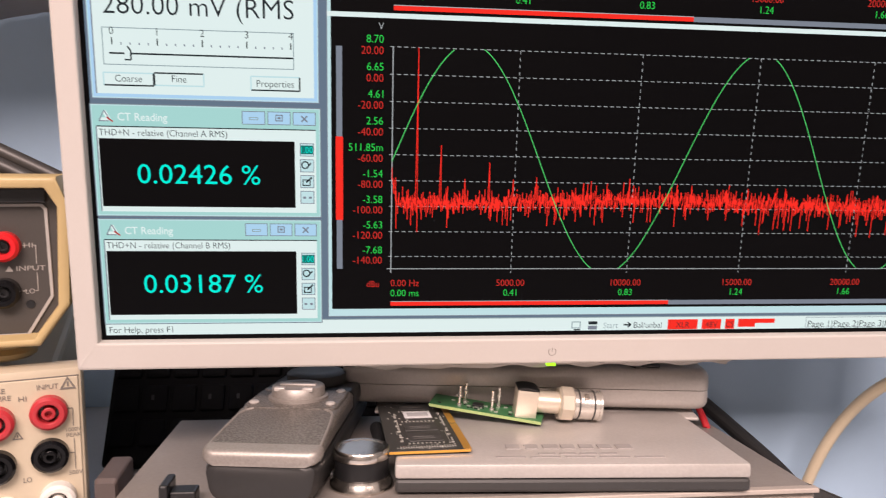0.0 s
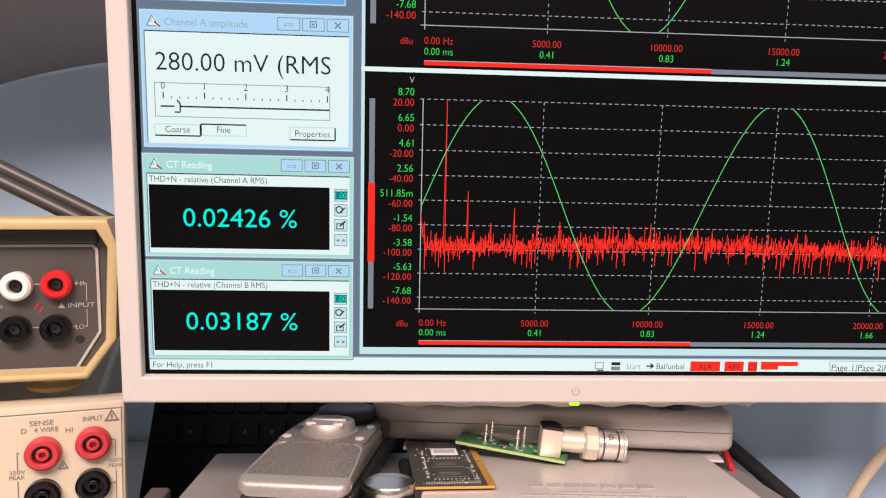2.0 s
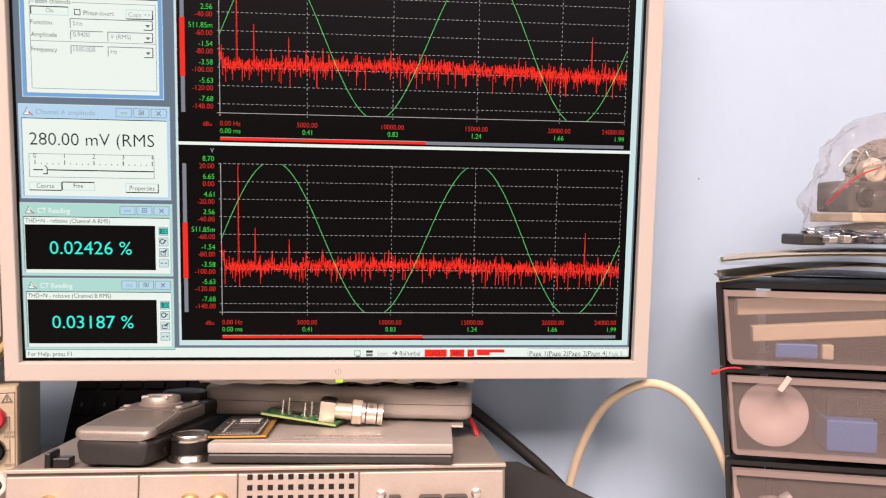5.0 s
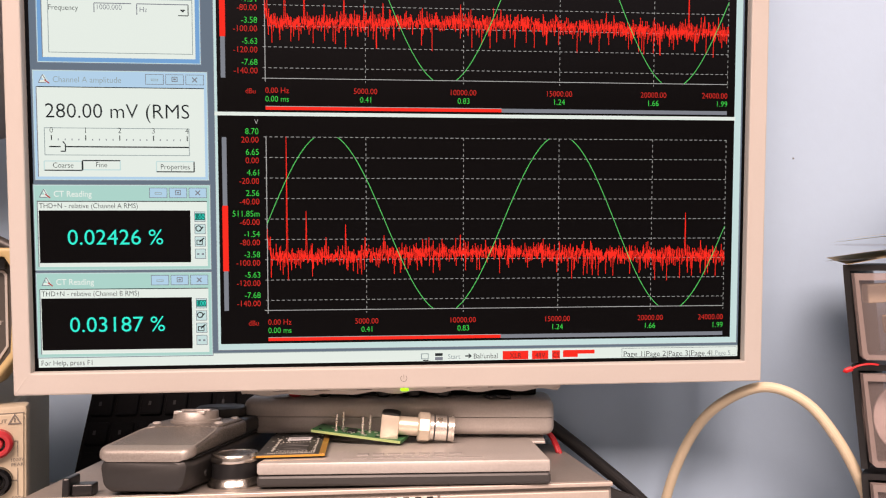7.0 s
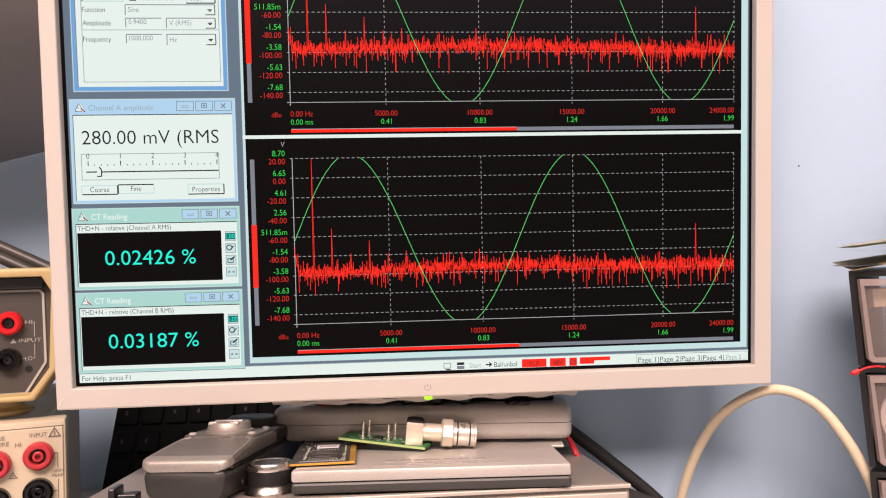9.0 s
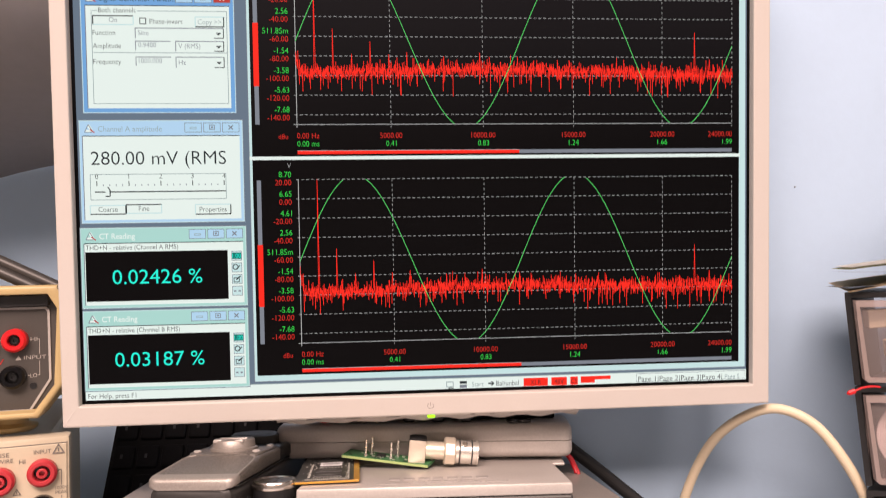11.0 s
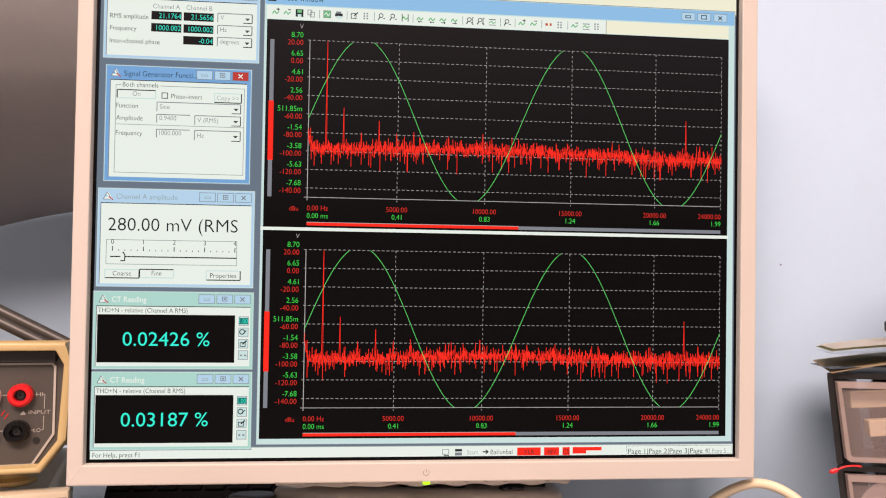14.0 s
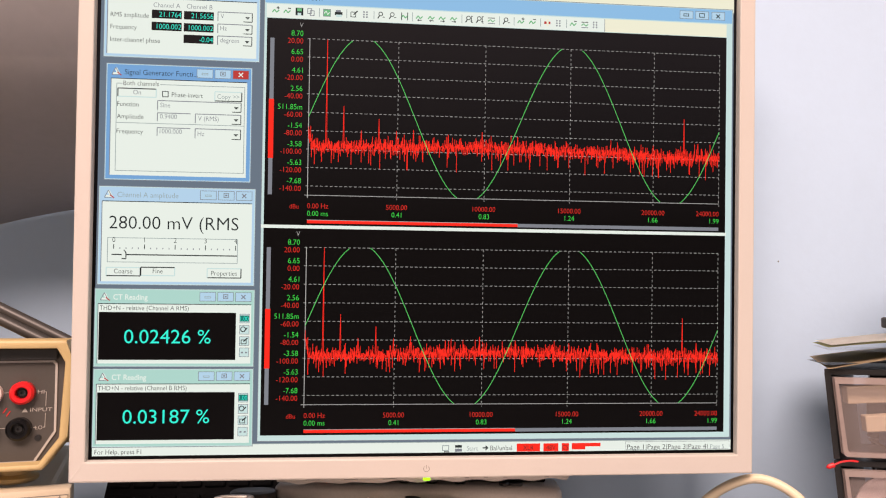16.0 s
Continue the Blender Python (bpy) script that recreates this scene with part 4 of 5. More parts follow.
    add("jack_hole", lathe([(0.0012, 0), (0.0012, 0.0006)], (0.0186, 0.012, 0.0070), (1, 0, 0), 16), BLACK)


handset()


def jack_block():
    m = thing("small_connector", (0.034, -0.034, 0.843), "small black plug beside the handheld unit", "connector")
    part("body", box(0.0285, 0.0315, -0.039, -0.027, 0.8432, 0.8510, 0.0008), BLACK, m)
    part("pin_row", box(0.0316, 0.0400, -0.037, -0.030, 0.8432, 0.8480, 0.0006), BLACK, m)
    m.matrix_basis = SLOPE @ Matrix.Translation((0, -0.006, 0)) @ m.matrix_basis


jack_block()


def knob():
    m = thing("control_knob", (0.0945, -0.0195, 0.843), "black knob with polished metal cap and base ring", "knob")
    at = (0.0950, -0.0285, 0.843)
    part("base_ring", lathe([(0.0112, 0), (0.0116, 0.0006), (0.0114, 0.0018), (0.0106, 0.0030), (0.0103, 0.0042), (0.0098, 0.0044)], at, n=48), POLISHED, m, "polished base ring", True)
    part("grip", lathe([(0.0097, 0.0044), (0.0097, 0.0102), (0.0096, 0.0106)], at, n=48), BLACK, m, smooth=True)
    part("cap", lathe([(0.0100, 0.0107), (0.0102, 0.0112), (0.0101, 0.0136), (0.0096, 0.0142), (0.0080, 0.0142), (0.0078, 0.0140)], at, n=48), POLISHED, m, "polished metal cap", True)
    m.matrix_basis = SLOPE @ m.matrix_basis


knob()
tagged(part("coiled_cable_end", tube([SLOPE @ Vector(p) for p in ((0.092, 0.004, 0.8465), (0.096, -0.004, 0.8495), (0.1005, -0.002, 0.8475), (0.1025, 0.012, 0.8465), (0.1015, 0.030, 0.8465))], 0.0028), RUBBER), "short loop of black cable behind the knob", "cable")

PCBBLACK = surface("black_solder_mask", (0.045, 0.045, 0.042), 0.4, grain=0.15, size=1500, blotch=0.1)
PCBGREEN = surface("green_solder_mask", (0.045, 0.155, 0.06), 0.45, grain=0.2, size=1500, blotch=0.12)
PCBEDGE = surface("bare_board_edge", (0.38, 0.50, 0.20), 0.5, size=900)
AMBER = surface("gold_edge_contacts", (0.78, 0.42, 0.08), 0.32, 0.6, size=900)
SOLDER = surface("tinned_solder", (0.72, 0.71, 0.66), 0.3, 0.8, size=900)
STICKER = surface("grey_paper_label", (0.74, 0.75, 0.76), 0.5, size=500)
CHIP = surface("dull_black_chip", (0.05, 0.049, 0.047), 0.5, grain=0.1, size=1500)
GREYPRINT = surface("grey_chip_print", (0.16, 0.155, 0.15), 0.55, grain=0.2, size=2500)
PLATED = surface("dull_plated_metal", (0.78, 0.70, 0.58), 0.32, 0.55, grain=0.05, size=900)
NICKEL = surface("polished_nickel", (0.80, 0.74, 0.66), 0.2, 1.0, grain=0.03, size=900)


def memory_module():
    m = thing("memory_module", (0.119, 0.0, 0.8545), "black laptop memory module with gold contacts on stand base", "circuit board")
    put = SLOPE @ pose(0.1045, -0.0325, 0.8550, -1.0, 0, 2.0)

    def add(name, bm, mat, parent=m, label=""):
        bm.transform(put)
        return part(name, bm, mat, parent, label)

    board = add("board", box(0, 0.030, 0, 0.0676, 0.0, 0.0011, 0.00015), PCBBLACK)
    add("board_edge", box(0.0002, 0.0298, -0.0002, 0.0, 0.0001, 0.0010), AMBER, board)
    add("contact_edge", box(0.0273, 0.0301, 0.0002, 0.034, 0.0011, 0.00125), AMBER, label="row of gold contacts")
    add("contact_edge", box(0.0273, 0.0301, 0.0355, 0.0672, 0.0011, 0.00125), AMBER)
    for x, y, w, h in ((0.0085, 0.0105, 0.0130, 0.0105), (0.0085, 0.0245, 0.0130, 0.0105), (0.0085, 0.0570, 0.0135, 0.0085)):
        chip = add("memory_chip", box(x, x + w, y, y + h, 0.0011, 0.0016, 0.0002), CHIP)
        for k in (0, 1):
            add("chip_marking", box(x + 0.002, x + w - 0.003, y + 0.0030 + 0.0022 * k, y + 0.0036 + 0.0022 * k, 0.0016, 0.00165), GREYPRINT, chip)
    add("memory_chip", box(0.010, 0.021, 0.0425, 0.0520, 0.0011, 0.0016, 0.0002), CHIP)
    sticker = add("paper_label", box(0.0098, 0.0212, 0.0425, 0.0530, 0.00162, 0.0018), STICKER)
    add("label_print", box(0.0112, 0.0200, 0.0450, 0.0505, 0.0018, 0.00184), surface("faded_label_print", (0.42, 0.42, 0.43), 0.6, grain=0.2, size=1500), sticker)
    for bar in ((0.0236, 0.0239, 0.010, 0.024), (0.0222, 0.0239, 0.0240, 0.0243), (0.0046, 0.0049, 0.0205, 0.0255)):
        add("board_outline", box(*bar, 0.0011, 0.00114), SOLDER, board)
    for y in (0.0085, 0.0385, 0.0545):
        for k in range(9):
            add("solder_part", box(0.0080 + 0.0016 * k, 0.0087 + 0.0016 * k, y, y + 0.0007, 0.0011, 0.0014), SOLDER, board)
    rnd = random.Random(2)
    for k in range(22):
        x = 0.0045 + 0.00095 * k
        add("solder_part", box(x, x + 0.0006, 0.0035, 0.0035 + rnd.choice((0.0012, 0.0018)), 0.0011, 0.0015), SOLDER, board)
    for k in range(70):
        x, y = rnd.uniform(0.002, 0.0262), rnd.uniform(0.0015, 0.066)
        if not (0.008 < x < 0.0225 and any(a < y < b for a, b in ((0.0095, 0.0222), (0.0235, 0.0362), (0.0415, 0.0542), (0.056, 0.0667)))):
            add("solder_part", box(x, x + rnd.uniform(0.0003, 0.0009), y, y + rnd.uniform(0.0003, 0.0007), 0.0011, 0.0013), SOLDER, board)
    for k in range(18):
        y = 0.006 + 0.0026 * k
        for x in (0.0055, 0.0243):
            if rnd.random() < 0.8:
                add("solder_part", box(x + rnd.uniform(-0.0005, 0.0005), x + 0.0009, y, y + 0.0008, 0.0011, 0.0015), SOLDER, board)


memory_module()


def test_board():
    m = thing("green_test_board", (0.146, 0.005, 0.853), "small green circuit board with coaxial plug lying on stand", "circuit board")
    put = pose(0.1235, 0.0195, 0.8523, 0.0, 3.5, -20.5)

    def add(name, bm, mat, parent=m, label="", smooth=False):
        bm.transform(put)
        return part(name, bm, mat, parent, label, smooth)

    L, W_ = 0.0480, 0.0125
    board = add("board", box(0, L, 0, W_, 0, 0.0014), PCBGREEN)
    add("board_edge", box(0.0001, L - 0.0001, -0.0002, 0.0, 0.0001, 0.0013), PCBEDGE, board)
    for x, y in ((0.0125, 0.003), (0.0140, 0.008), (0.0265, 0.0035), (0.0285, 0.0085)):
        add("pin", lathe([(0.0011, 0), (0.0011, 0.0008), (0.0006, 0.0012), (0.0006, 0.0042), (0.0010, 0.0046), (0.0010, 0.0052), (0.0006, 0.0056), (0.0006, 0.0088)], (x, y, 0.0014), n=14), CHROME, smooth=True)
    rnd = random.Random(6)
    for k in range(26):
        x, y = rnd.uniform(0.002, L - 0.014), rnd.uniform(0.001, W_ - 0.002)
        add("solder_part", box(x, x + rnd.choice((0.0008, 0.0016)), y, y + 0.0007, 0.0014, 0.0018), rnd.choice((SOLDER, SOLDER, BLACK)), board)
    add("chip", box(0.018, 0.0225, 0.0040, 0.0075, 0.0014, 0.0026, 0.0002), BLACK, board)
    # right-angle coaxial plug
    p = thing("coaxial_connector", (0.17, 0.003, 0.853), "nickel plated right-angle coaxial connector on green board", "connector")

    def addp(name, bm, label="", mat=CHROME):
        return part(name, bm, mat, p, label, True)

    ax = (1.0, -0.02, -0.09)
    turn = Matrix.Translation((0.001, 0.008, -0.0035)) @ about(0.1625, 0.003, 0.86, 0, 6, -4)
    addp("elbow", box(0.1580, 0.1670, -0.0015, 0.0075, 0.8536, 0.8662, 0.0006, turn=turn), "", PLATED)
    # Low black arch paints the dark reflection on the elbow's top face.
    cap = lathe([(0.0046, 0), (0.0046, 0.0092)], (0.1625, -0.0017, 0.8660), (0, 1, 0), 40)
    for v in cap.verts:
        v.co.z = 0.8663 + max(0.0, v.co.z - 0.8660) * 0.24
    cap.transform(turn)
    addp("elbow_cap", cap, "black elbow top painting a dark reflection", BLACK)
    start = Vector((0.1678, 0.011, 0.8567))
    addp("sleeve", lathe([(0.0046, 0), (0.0046, 0.0095), (0.0042, 0.0100)], start, ax, 40), "", PLATED)
    part("collar", lathe([(0.0064, 0.0094), (0.0074, 0.0102), (0.0074, 0.0150), (0.0066, 0.0157)], start, ax, 8), PLATED, p)
    shell = addp("shell", lathe([(0.0062, 0.0155), (0.0062, 0.0262), (0.0066, 0.0264), (0.0066, 0.0274), (0.0058, 0.0276), (0.0052, 0.0274), (0.0052, 0.0190), (0.0004, 0.0190)], start, ax, 40), "", CHROME)
    way = Vector(ax).normalized()
    for d, r in ((0.0172, 0.0064), (0.0236, 0.0064)):
        part("groove_ring", lathe([(r - 0.0004, 0), (r, 0.0002), (r, 0.0008), (r - 0.0004, 0.0010)], start + way * d, ax, 32), DARKGREY, shell, smooth=True)
    part("bayonet_lug", lathe([(0.0013, 0), (0.0013, 0.0012), (0.0009, 0.0016)], start + way * 0.0206 + Vector((0, -0.0042, 0.0044)), (0, -0.7, 0.72), 16), NICKEL, shell, smooth=True)


test_board()


def terminal_strip():
    """A black strip of rounded knobs, one of them red, lying on the folded arm."""
    m = thing("terminal_strip", (0.17, 0.034, 0.8666), "black strip of dark knobs and one red on the arm", "terminal strip")
    turn = about(0.246, 0.018, 0, 0, 0, -7.0)
    part("body", box(0.106, 0.240, 0.030, 0.0385, 0.8666, 0.8735, 0.0008, turn=turn), JET, m)
    for k in range(6):
        bm = lathe([(0.0030, 0), (0.0040, 0.0012), (0.0040, 0.0040), (0.0030, 0.0056)], (0.1115 + 0.0158 * k, 0.0258, 0.8666), (0, 0, 1), 20)
        bm.transform(turn)
        part("knob", bm, DULLRED if k == 0 else BLACK, m, "red knob" if k == 0 else "", True)


terminal_strip()


# ---- behind and beside the monitor ----
def keypad():
    m = thing("black_keyboard", (0.03, 0.222, BENCH_Z), "black keyboard with faint key legends leaning on the far wall", "keyboard")
    put = Matrix.Translation((0, 0.092, 0.0045)) @ about(0, 0.13, BENCH_Z, -33, 0, 0)

    def add(name, bm, mat, parent=m):
        bm.transform(put)
        return part(name, bm, mat, parent)

    add("case", box(-0.083, 0.140, 0.130, 0.142, BENCH_Z + 0.001, BENCH_Z + 0.215, 0.003), JET)
    dim = surface("dim_key_legend", (0.022, 0.022, 0.025), 0.7)
    for r in range(8):
        for c in range(11):
            x, z = -0.0795 + 0.0198 * c, BENCH_Z + 0.014 + 0.0245 * r
            k = add("key", box(x, x + 0.0175, 0.1265, 0.131, z, z + 0.0190, 0.0018), JET)
            if r in (1, 2, 3, 4) and (r + 2 * c) % 5 > 1:
                add("key_legend", box(x + 0.0065, x + 0.0085, 0.1262, 0.1266, z + 0.008, z + 0.0115), dim, k)


keypad()


def carton():
    m = thing("small_adapter", (-0.012, 0.03, BENCH_Z), "small taupe plastic adapter standing on the bench", "adapter")
    part("body", loft([(0.012, 0.0042, BENCH_Z + 0.0055, 0.8210), (0.014, 0.0048, BENCH_Z + 0.0055, 0.8225), (0.036, 0.0048, BENCH_Z + 0.0055, 0.8225)], 0.0016), surface("dull_taupe_plastic", (0.10, 0.078, 0.072), 0.5), m)
    for o in m.children:
        o.data.transform(Matrix.Translation((-0.0145, 0.02, -0.005)))
    part("prong", box(-0.0175, -0.0145, 0.0562, 0.062, 0.785, 0.795), CHROME, m)


carton()

tagged(part("black_signal_cable", tube([(0.235, 0.052, 0.859), (0.255, 0.051, 0.8445), (0.281, 0.050, 0.8235), (0.306, 0.047, 0.8015), (0.334, 0.042, 0.7700), (0.356, 0.02, 0.7366)], 0.0037, 16), RUBBER), "thick black cable running down from the monitor stand", "cable")
for k, (dx, dz) in enumerate(((0.0, 0.0), (0.0012, -0.0008))):
    tagged(part("red_wire", tube([(0.2455 + dx, 0.034, 0.8475), (0.2490 + dx, 0.031, 0.8450 + dz), (0.2515 + dx, 0.030, 0.8400 + dz), (0.2528 + dx, 0.0285, 0.8362 + dz)], 0.0012, 8), DEEPRED), "thin red wire hanging at the chassis corner", "wire", "red wires")
tagged(part("ivory_cable", tube([(0.3079, 0.05, 0.735), (0.3122, 0.05, 0.7607), (0.3175, 0.0443, 0.8031), (0.3249, 0.0337, 0.836), (0.3339, 0.0178, 0.8598), (0.3508, 0.0019, 0.8736), (0.3673, -0.0087, 0.8688), (0.3792, -0.0172, 0.8519), (0.3901, -0.0214, 0.8275), (0.398, -0.0225, 0.7989), (0.4044, -0.0246, 0.7639), (0.4139, -0.0405, 0.735)], 0.00265, 16), IVORY), "ivory cable arching up from the bench", "cable")


def psu():
    m = thing("dark_power_unit", (0.29, 0.0, BENCH_Z), "dark grey metal power unit beside the chassis", "power unit")
    plan = bmesh.new()
    low, high = ([plan.verts.new((x, y, z)) for x, y in ((0.2612, 0.053), (0.2612, -0.050), (0.3330, -0.050), (0.2820, 0.053))] for z in (BENCH_Z + 0.0005, 0.8115))
    plan.faces.new(low)
    plan.faces.new(high[::-1])
    for k in range(4):
        plan.faces.new((low[k], low[(k + 1) % 4], high[(k + 1) % 4], high[k]))
    bmesh.ops.recalc_face_normals(plan, faces=plan.faces[:])
    bmesh.ops.bevel(plan, geom=plan.edges[:], offset=0.0012, segments=2, profile=0.5, affect="EDGES")
    part("case", plan, DARKGREY, m)
    part("rim_edge", tube([(0.2826, 0.051, 0.8113), (0.3070, 0.0015, 0.8113), (0.3315, -0.048, 0.8113)], 0.0007, 8, 2), DARKGREY, m)


psu()


def lamp_arm():
    m = thing("lamp_arm", (-0.06, 0.085, 0.9465), "matt black tubular lamp arm above the multimeter", "lamp arm")
    a, b = Vector((-0.35, 0.085, 1.0915)), Vector((0.01, 0.075, 0.9185))
    ARM = surface("matt_dark_arm", (0.055, 0.052, 0.05), 0.42, 0.2)
    part("upper_tube", tube([a, (a + b) / 2, b], 0.0034, 16, 4), ARM, m, smooth=True)
    off = Vector((-0.002, -0.003, -0.0048))
    part("lower_tube", tube([a + off, (a + b) / 2 + off, b + off], 0.0034, 16, 4), ARM, m, smooth=True)


lamp_arm()


def cover():
    """A grey curved shell on the far wall; bow over the bench added for shade."""
    m = thing("wall_housing", (-0.3, 0.33, 1.02), "grey curved shell on the wall, bowed for shade", "housing")
    bm = bmesh.new()
    cols = []
    for i in range(29):
        x = -0.62 + 0.62 * i / 28
        off = max(0.0, -0.14 - x)
        low = 1.0605 - 0.9 * off ** 2 - 0.15 * off
        col = []
        for k in range(17):
            t = k / 16
            col.append(bm.verts.new((x, WB - 0.004 - 0.265 * math.sin(math.pi / 2 * min(1.0, t * 1.5)), low + 0.055 * t + 0.42 * t ** 2.5)))
        cols.append(col)
    for a, b in zip(cols, cols[1:]):
        for k in range(16):
            bm.faces.new((a[k], b[k], b[k + 1], a[k + 1]))
    bmesh.ops.solidify(bm, geom=bm.faces[:], thickness=0.003)
    bmesh.ops.recalc_face_normals(bm, faces=bm.faces[:])
    part("shell", bm, GREYCOVER, m, smooth=True)
    part("wall_plate", box(-0.5, -0.1, WB - 0.0035, WB - 0.0005, 1.1, 1.4), GREYCOVER, m)


cover()

# ---- drawer tower with papers and bags ----
FROST = clear_plastic("cloudy_drawer_plastic", (0.34, 0.29, 0.28), 0.78, 0.3)
RIM = clear_plastic("pinkish_clear_rim", (0.46, 0.375, 0.35), 0.52, 0.3)
CARD = surface("buff_card", (0.60, 0.48, 0.33), 0.7, grain=0.12, size=300, bump=0.2)
BLUEBOX = surface("blue_plastic", (0.05, 0.16, 0.42), 0.4)
PALESPOOL = surface("pale_spool_plastic", (0.66, 0.52, 0.48), 0.45)


def slanted(lefts, width, y0, y1, z1, z0, inward=0.03):
    """A slab whose left side runs inwards towards the back; lefts: its front left edge above and below."""
    bm = bmesh.new()
    v = []
    for z, x in ((z0, lefts[1]), (z1, lefts[0])):
        for px, py in ((x, y0), (x + width, y0), (x + width + (inward if width < 0.01 else 0), y1), (x + inward, y1)):
            v.append(bm.verts.new((px, py, z)))
    for f in ((3, 2, 1, 0), (4, 5, 6, 7), (0, 1, 5, 4), (1, 2, 6, 5), (2, 3, 7, 6), (3, 0, 4, 7)):
        bm.faces.new([v[k] for k in f])
    bmesh.ops.recalc_face_normals(bm, faces=bm.faces[:])
    return bm


def drawer_tower():
    m = thing("drawer_tower", (0.45, 0.01, BENCH_Z), "black tower of cloudy plastic drawers beside the wall", "drawer unit")
    y0, y1 = -0.026, 0.030
    for k, (z1, xa, xb) in enumerate(((0.9332, 0.3742, 0.3776), (0.8860, 0.3776, 0.3814), (0.8345, 0.3815, 0.3846), (0.7850, 0.3848, 0.387))):
        z0 = (0.8895, 0.8395, 0.788)[k] if k < 3 else BENCH_Z + 0.004
        part("side_panel", slanted((xa, xb), 0.003, y0 + 0.001, y1, z1, z0), BLACK, m)
        part("side_panel", prism([(0.5235, z1), (0.5265, z1), (0.5225, z0), (0.5195, z0)], y0 + 0.001, y1), BLACK, m)
        part("shelf", slanted((xa, xa), 0.5265 - xa, y0 + 0.001, y1, z1 + 0.0028, z1), BLACK, m)
        a, b = xa + 0.0036, xb + 0.0036
        o = [(a, z1 - 0.0012), (0.522, z1 - 0.0012), (0.519, z0 + 0.002), (b, z0 + 0.002)]
        i = [(a + 0.0020, z1 - 0.0044), (0.518, z1 - 0.0044), (0.515, z0 + 0.0042), (b + 0.0030, z0 + 0.0042), (b + 0.0020, z0 + 0.0058)]
        o.append((b, z0 + 0.0036))
        o[3] = (b + 0.0016, z0 + 0.002)
        d = part("drawer", ring(o, i, y0 - 0.003, y0 + 0.001), RIM, m, "cloudy clear drawer with pinkish rim")
        part("pane", prism(i, y0 - 0.0012, y0 - 0.0002), FROST, d).visible_shadow = False
        part("tray_floor", box(b + 0.032, 0.515, y0 + 0.002, y1 - 0.004, z0 + 0.002, z0 + 0.0034), DARKGREY, d)
        part("tray_back", box(b + 0.032, 0.515, y1 - 0.004, y1 - 0.002, z0 + 0.004, z1 - 0.006), DARKGREY, d)
    part("back_panel", box(0.4165, 0.5190, y1, y1 + 0.002, BENCH_Z + 0.002, 0.937), BLACK, m)
    part("base", box(0.420, 0.5250, y0 + 0.002, y1, BENCH_Z, BENCH_Z + 0.0035), BLACK, m)
    # things seen through the panes
    def inside(name, bm, mat, label, cat):
        return tagged(part(name, bm, mat), label, cat)
    z = 0.8942
    inside("buff_strip", box(0.387, 0.468, -0.020, -0.012, z + 0.0255, z + 0.0345, 0.0006, turn=about(0.42, 0, 0.92, 0, -4)), CARD, "buff card strip inside the top drawer", "card strip")
    inside("buff_strip", box(0.3955, 0.49, -0.021, -0.014, z + 0.0110, z + 0.0195, 0.0006, turn=about(0.42, 0, 0.905, 0, -5)), CARD, "buff card strip inside the top drawer", "card strip")
    inside("blue_box", box(0.408, 0.430, -0.019, -0.002, z + 0.0002, z + 0.0085, 0.001), BLUEBOX, "small blue plastic box inside the top drawer", "box")
    inside("beige_block", box(0.432, 0.438, -0.019, -0.006, z + 0.0002, z + 0.0085, 0.0008), CARD, "small beige block inside the top drawer", "block")
    spool = thing("cable_spool", (0.408, -0.015, 0.8432), "pale round spool of tape in the middle drawer", "spool")
    part("flange", lathe([(0.0178, 0), (0.0184, 0.0006), (0.0184, 0.0020), (0.0170, 0.0026), (0.0080, 0.0028), (0.0070, 0.0022)], (0.4085, -0.0145, 0.8622), (0, -1, 0.05), 40), PALESPOOL, spool, smooth=True)
    part("core", lathe([(0.013, 0), (0.013, 0.012)], (0.4085, -0.0018, 0.8620), (0, -1, 0.05), 32), CARD, spool)
    tag = box(0.4085, 0.4115, -0.0312, -0.0296, 0.8775, 0.8868, 0.0005, turn=about(0.41, 0, 0.882, 0, 32))
    inside("pink_tag", tag, PALESPOOL, "pale pink tag stuck on the drawer rim", "tag")
    inside("blue_box", box(0.436, 0.462, -0.018, 0.005, 0.8435, 0.8610, 0.001), BLUEBOX, "blue plastic box inside the middle drawer", "box")
    inside("dark_adapter", box(0.438, 0.470, -0.010, 0.015, 0.8612, 0.8740, 0.002), DARKGREY, "dark plastic adapter inside the middle drawer", "adapter")
    roll = part("tape_roll", lathe([(0.0105, 0), (0.0110, 0.001), (0.0110, 0.008), (0.0060, 0.0085), (0.0055, 0.006)], (0.409, -0.012, 0.8035), (0, -1, 0.1), 32), PALESPOOL, None, "", True)
    tagged(roll, "pale tape roll inside the lower drawer", "tape roll")
    inside("white_strip", box(0.424, 0.430, -0.020, -0.012, 0.7925, 0.8200, 0.0006, turn=about(0.427, 0, 0.8, 0, -35)), WHITE, "white plastic strip inside the lower drawer", "strip")
    inside("green_wire", tube([(0.440, -0.018, 0.793), (0.444, -0.019, 0.806), (0.450, -0.019, 0.808), (0.453, -0.018, 0.797), (0.447, -0.018, 0.792)], 0.0011, 8), surface("green_wire_jacket", (0.05, 0.45, 0.08), 0.4), "green wire coil inside the lower drawer", "wire")
    inside("yellow_block", box(0.438, 0.456, -0.012, 0.004, 0.7912, 0.7960, 0.0008), AMBER, "yellow plastic block inside the lower drawer", "block")


drawer_tower()
clip = thing("red_tie", (0.380, -0.03, 0.888), "red plastic tie caught between two drawers", "cable tie")
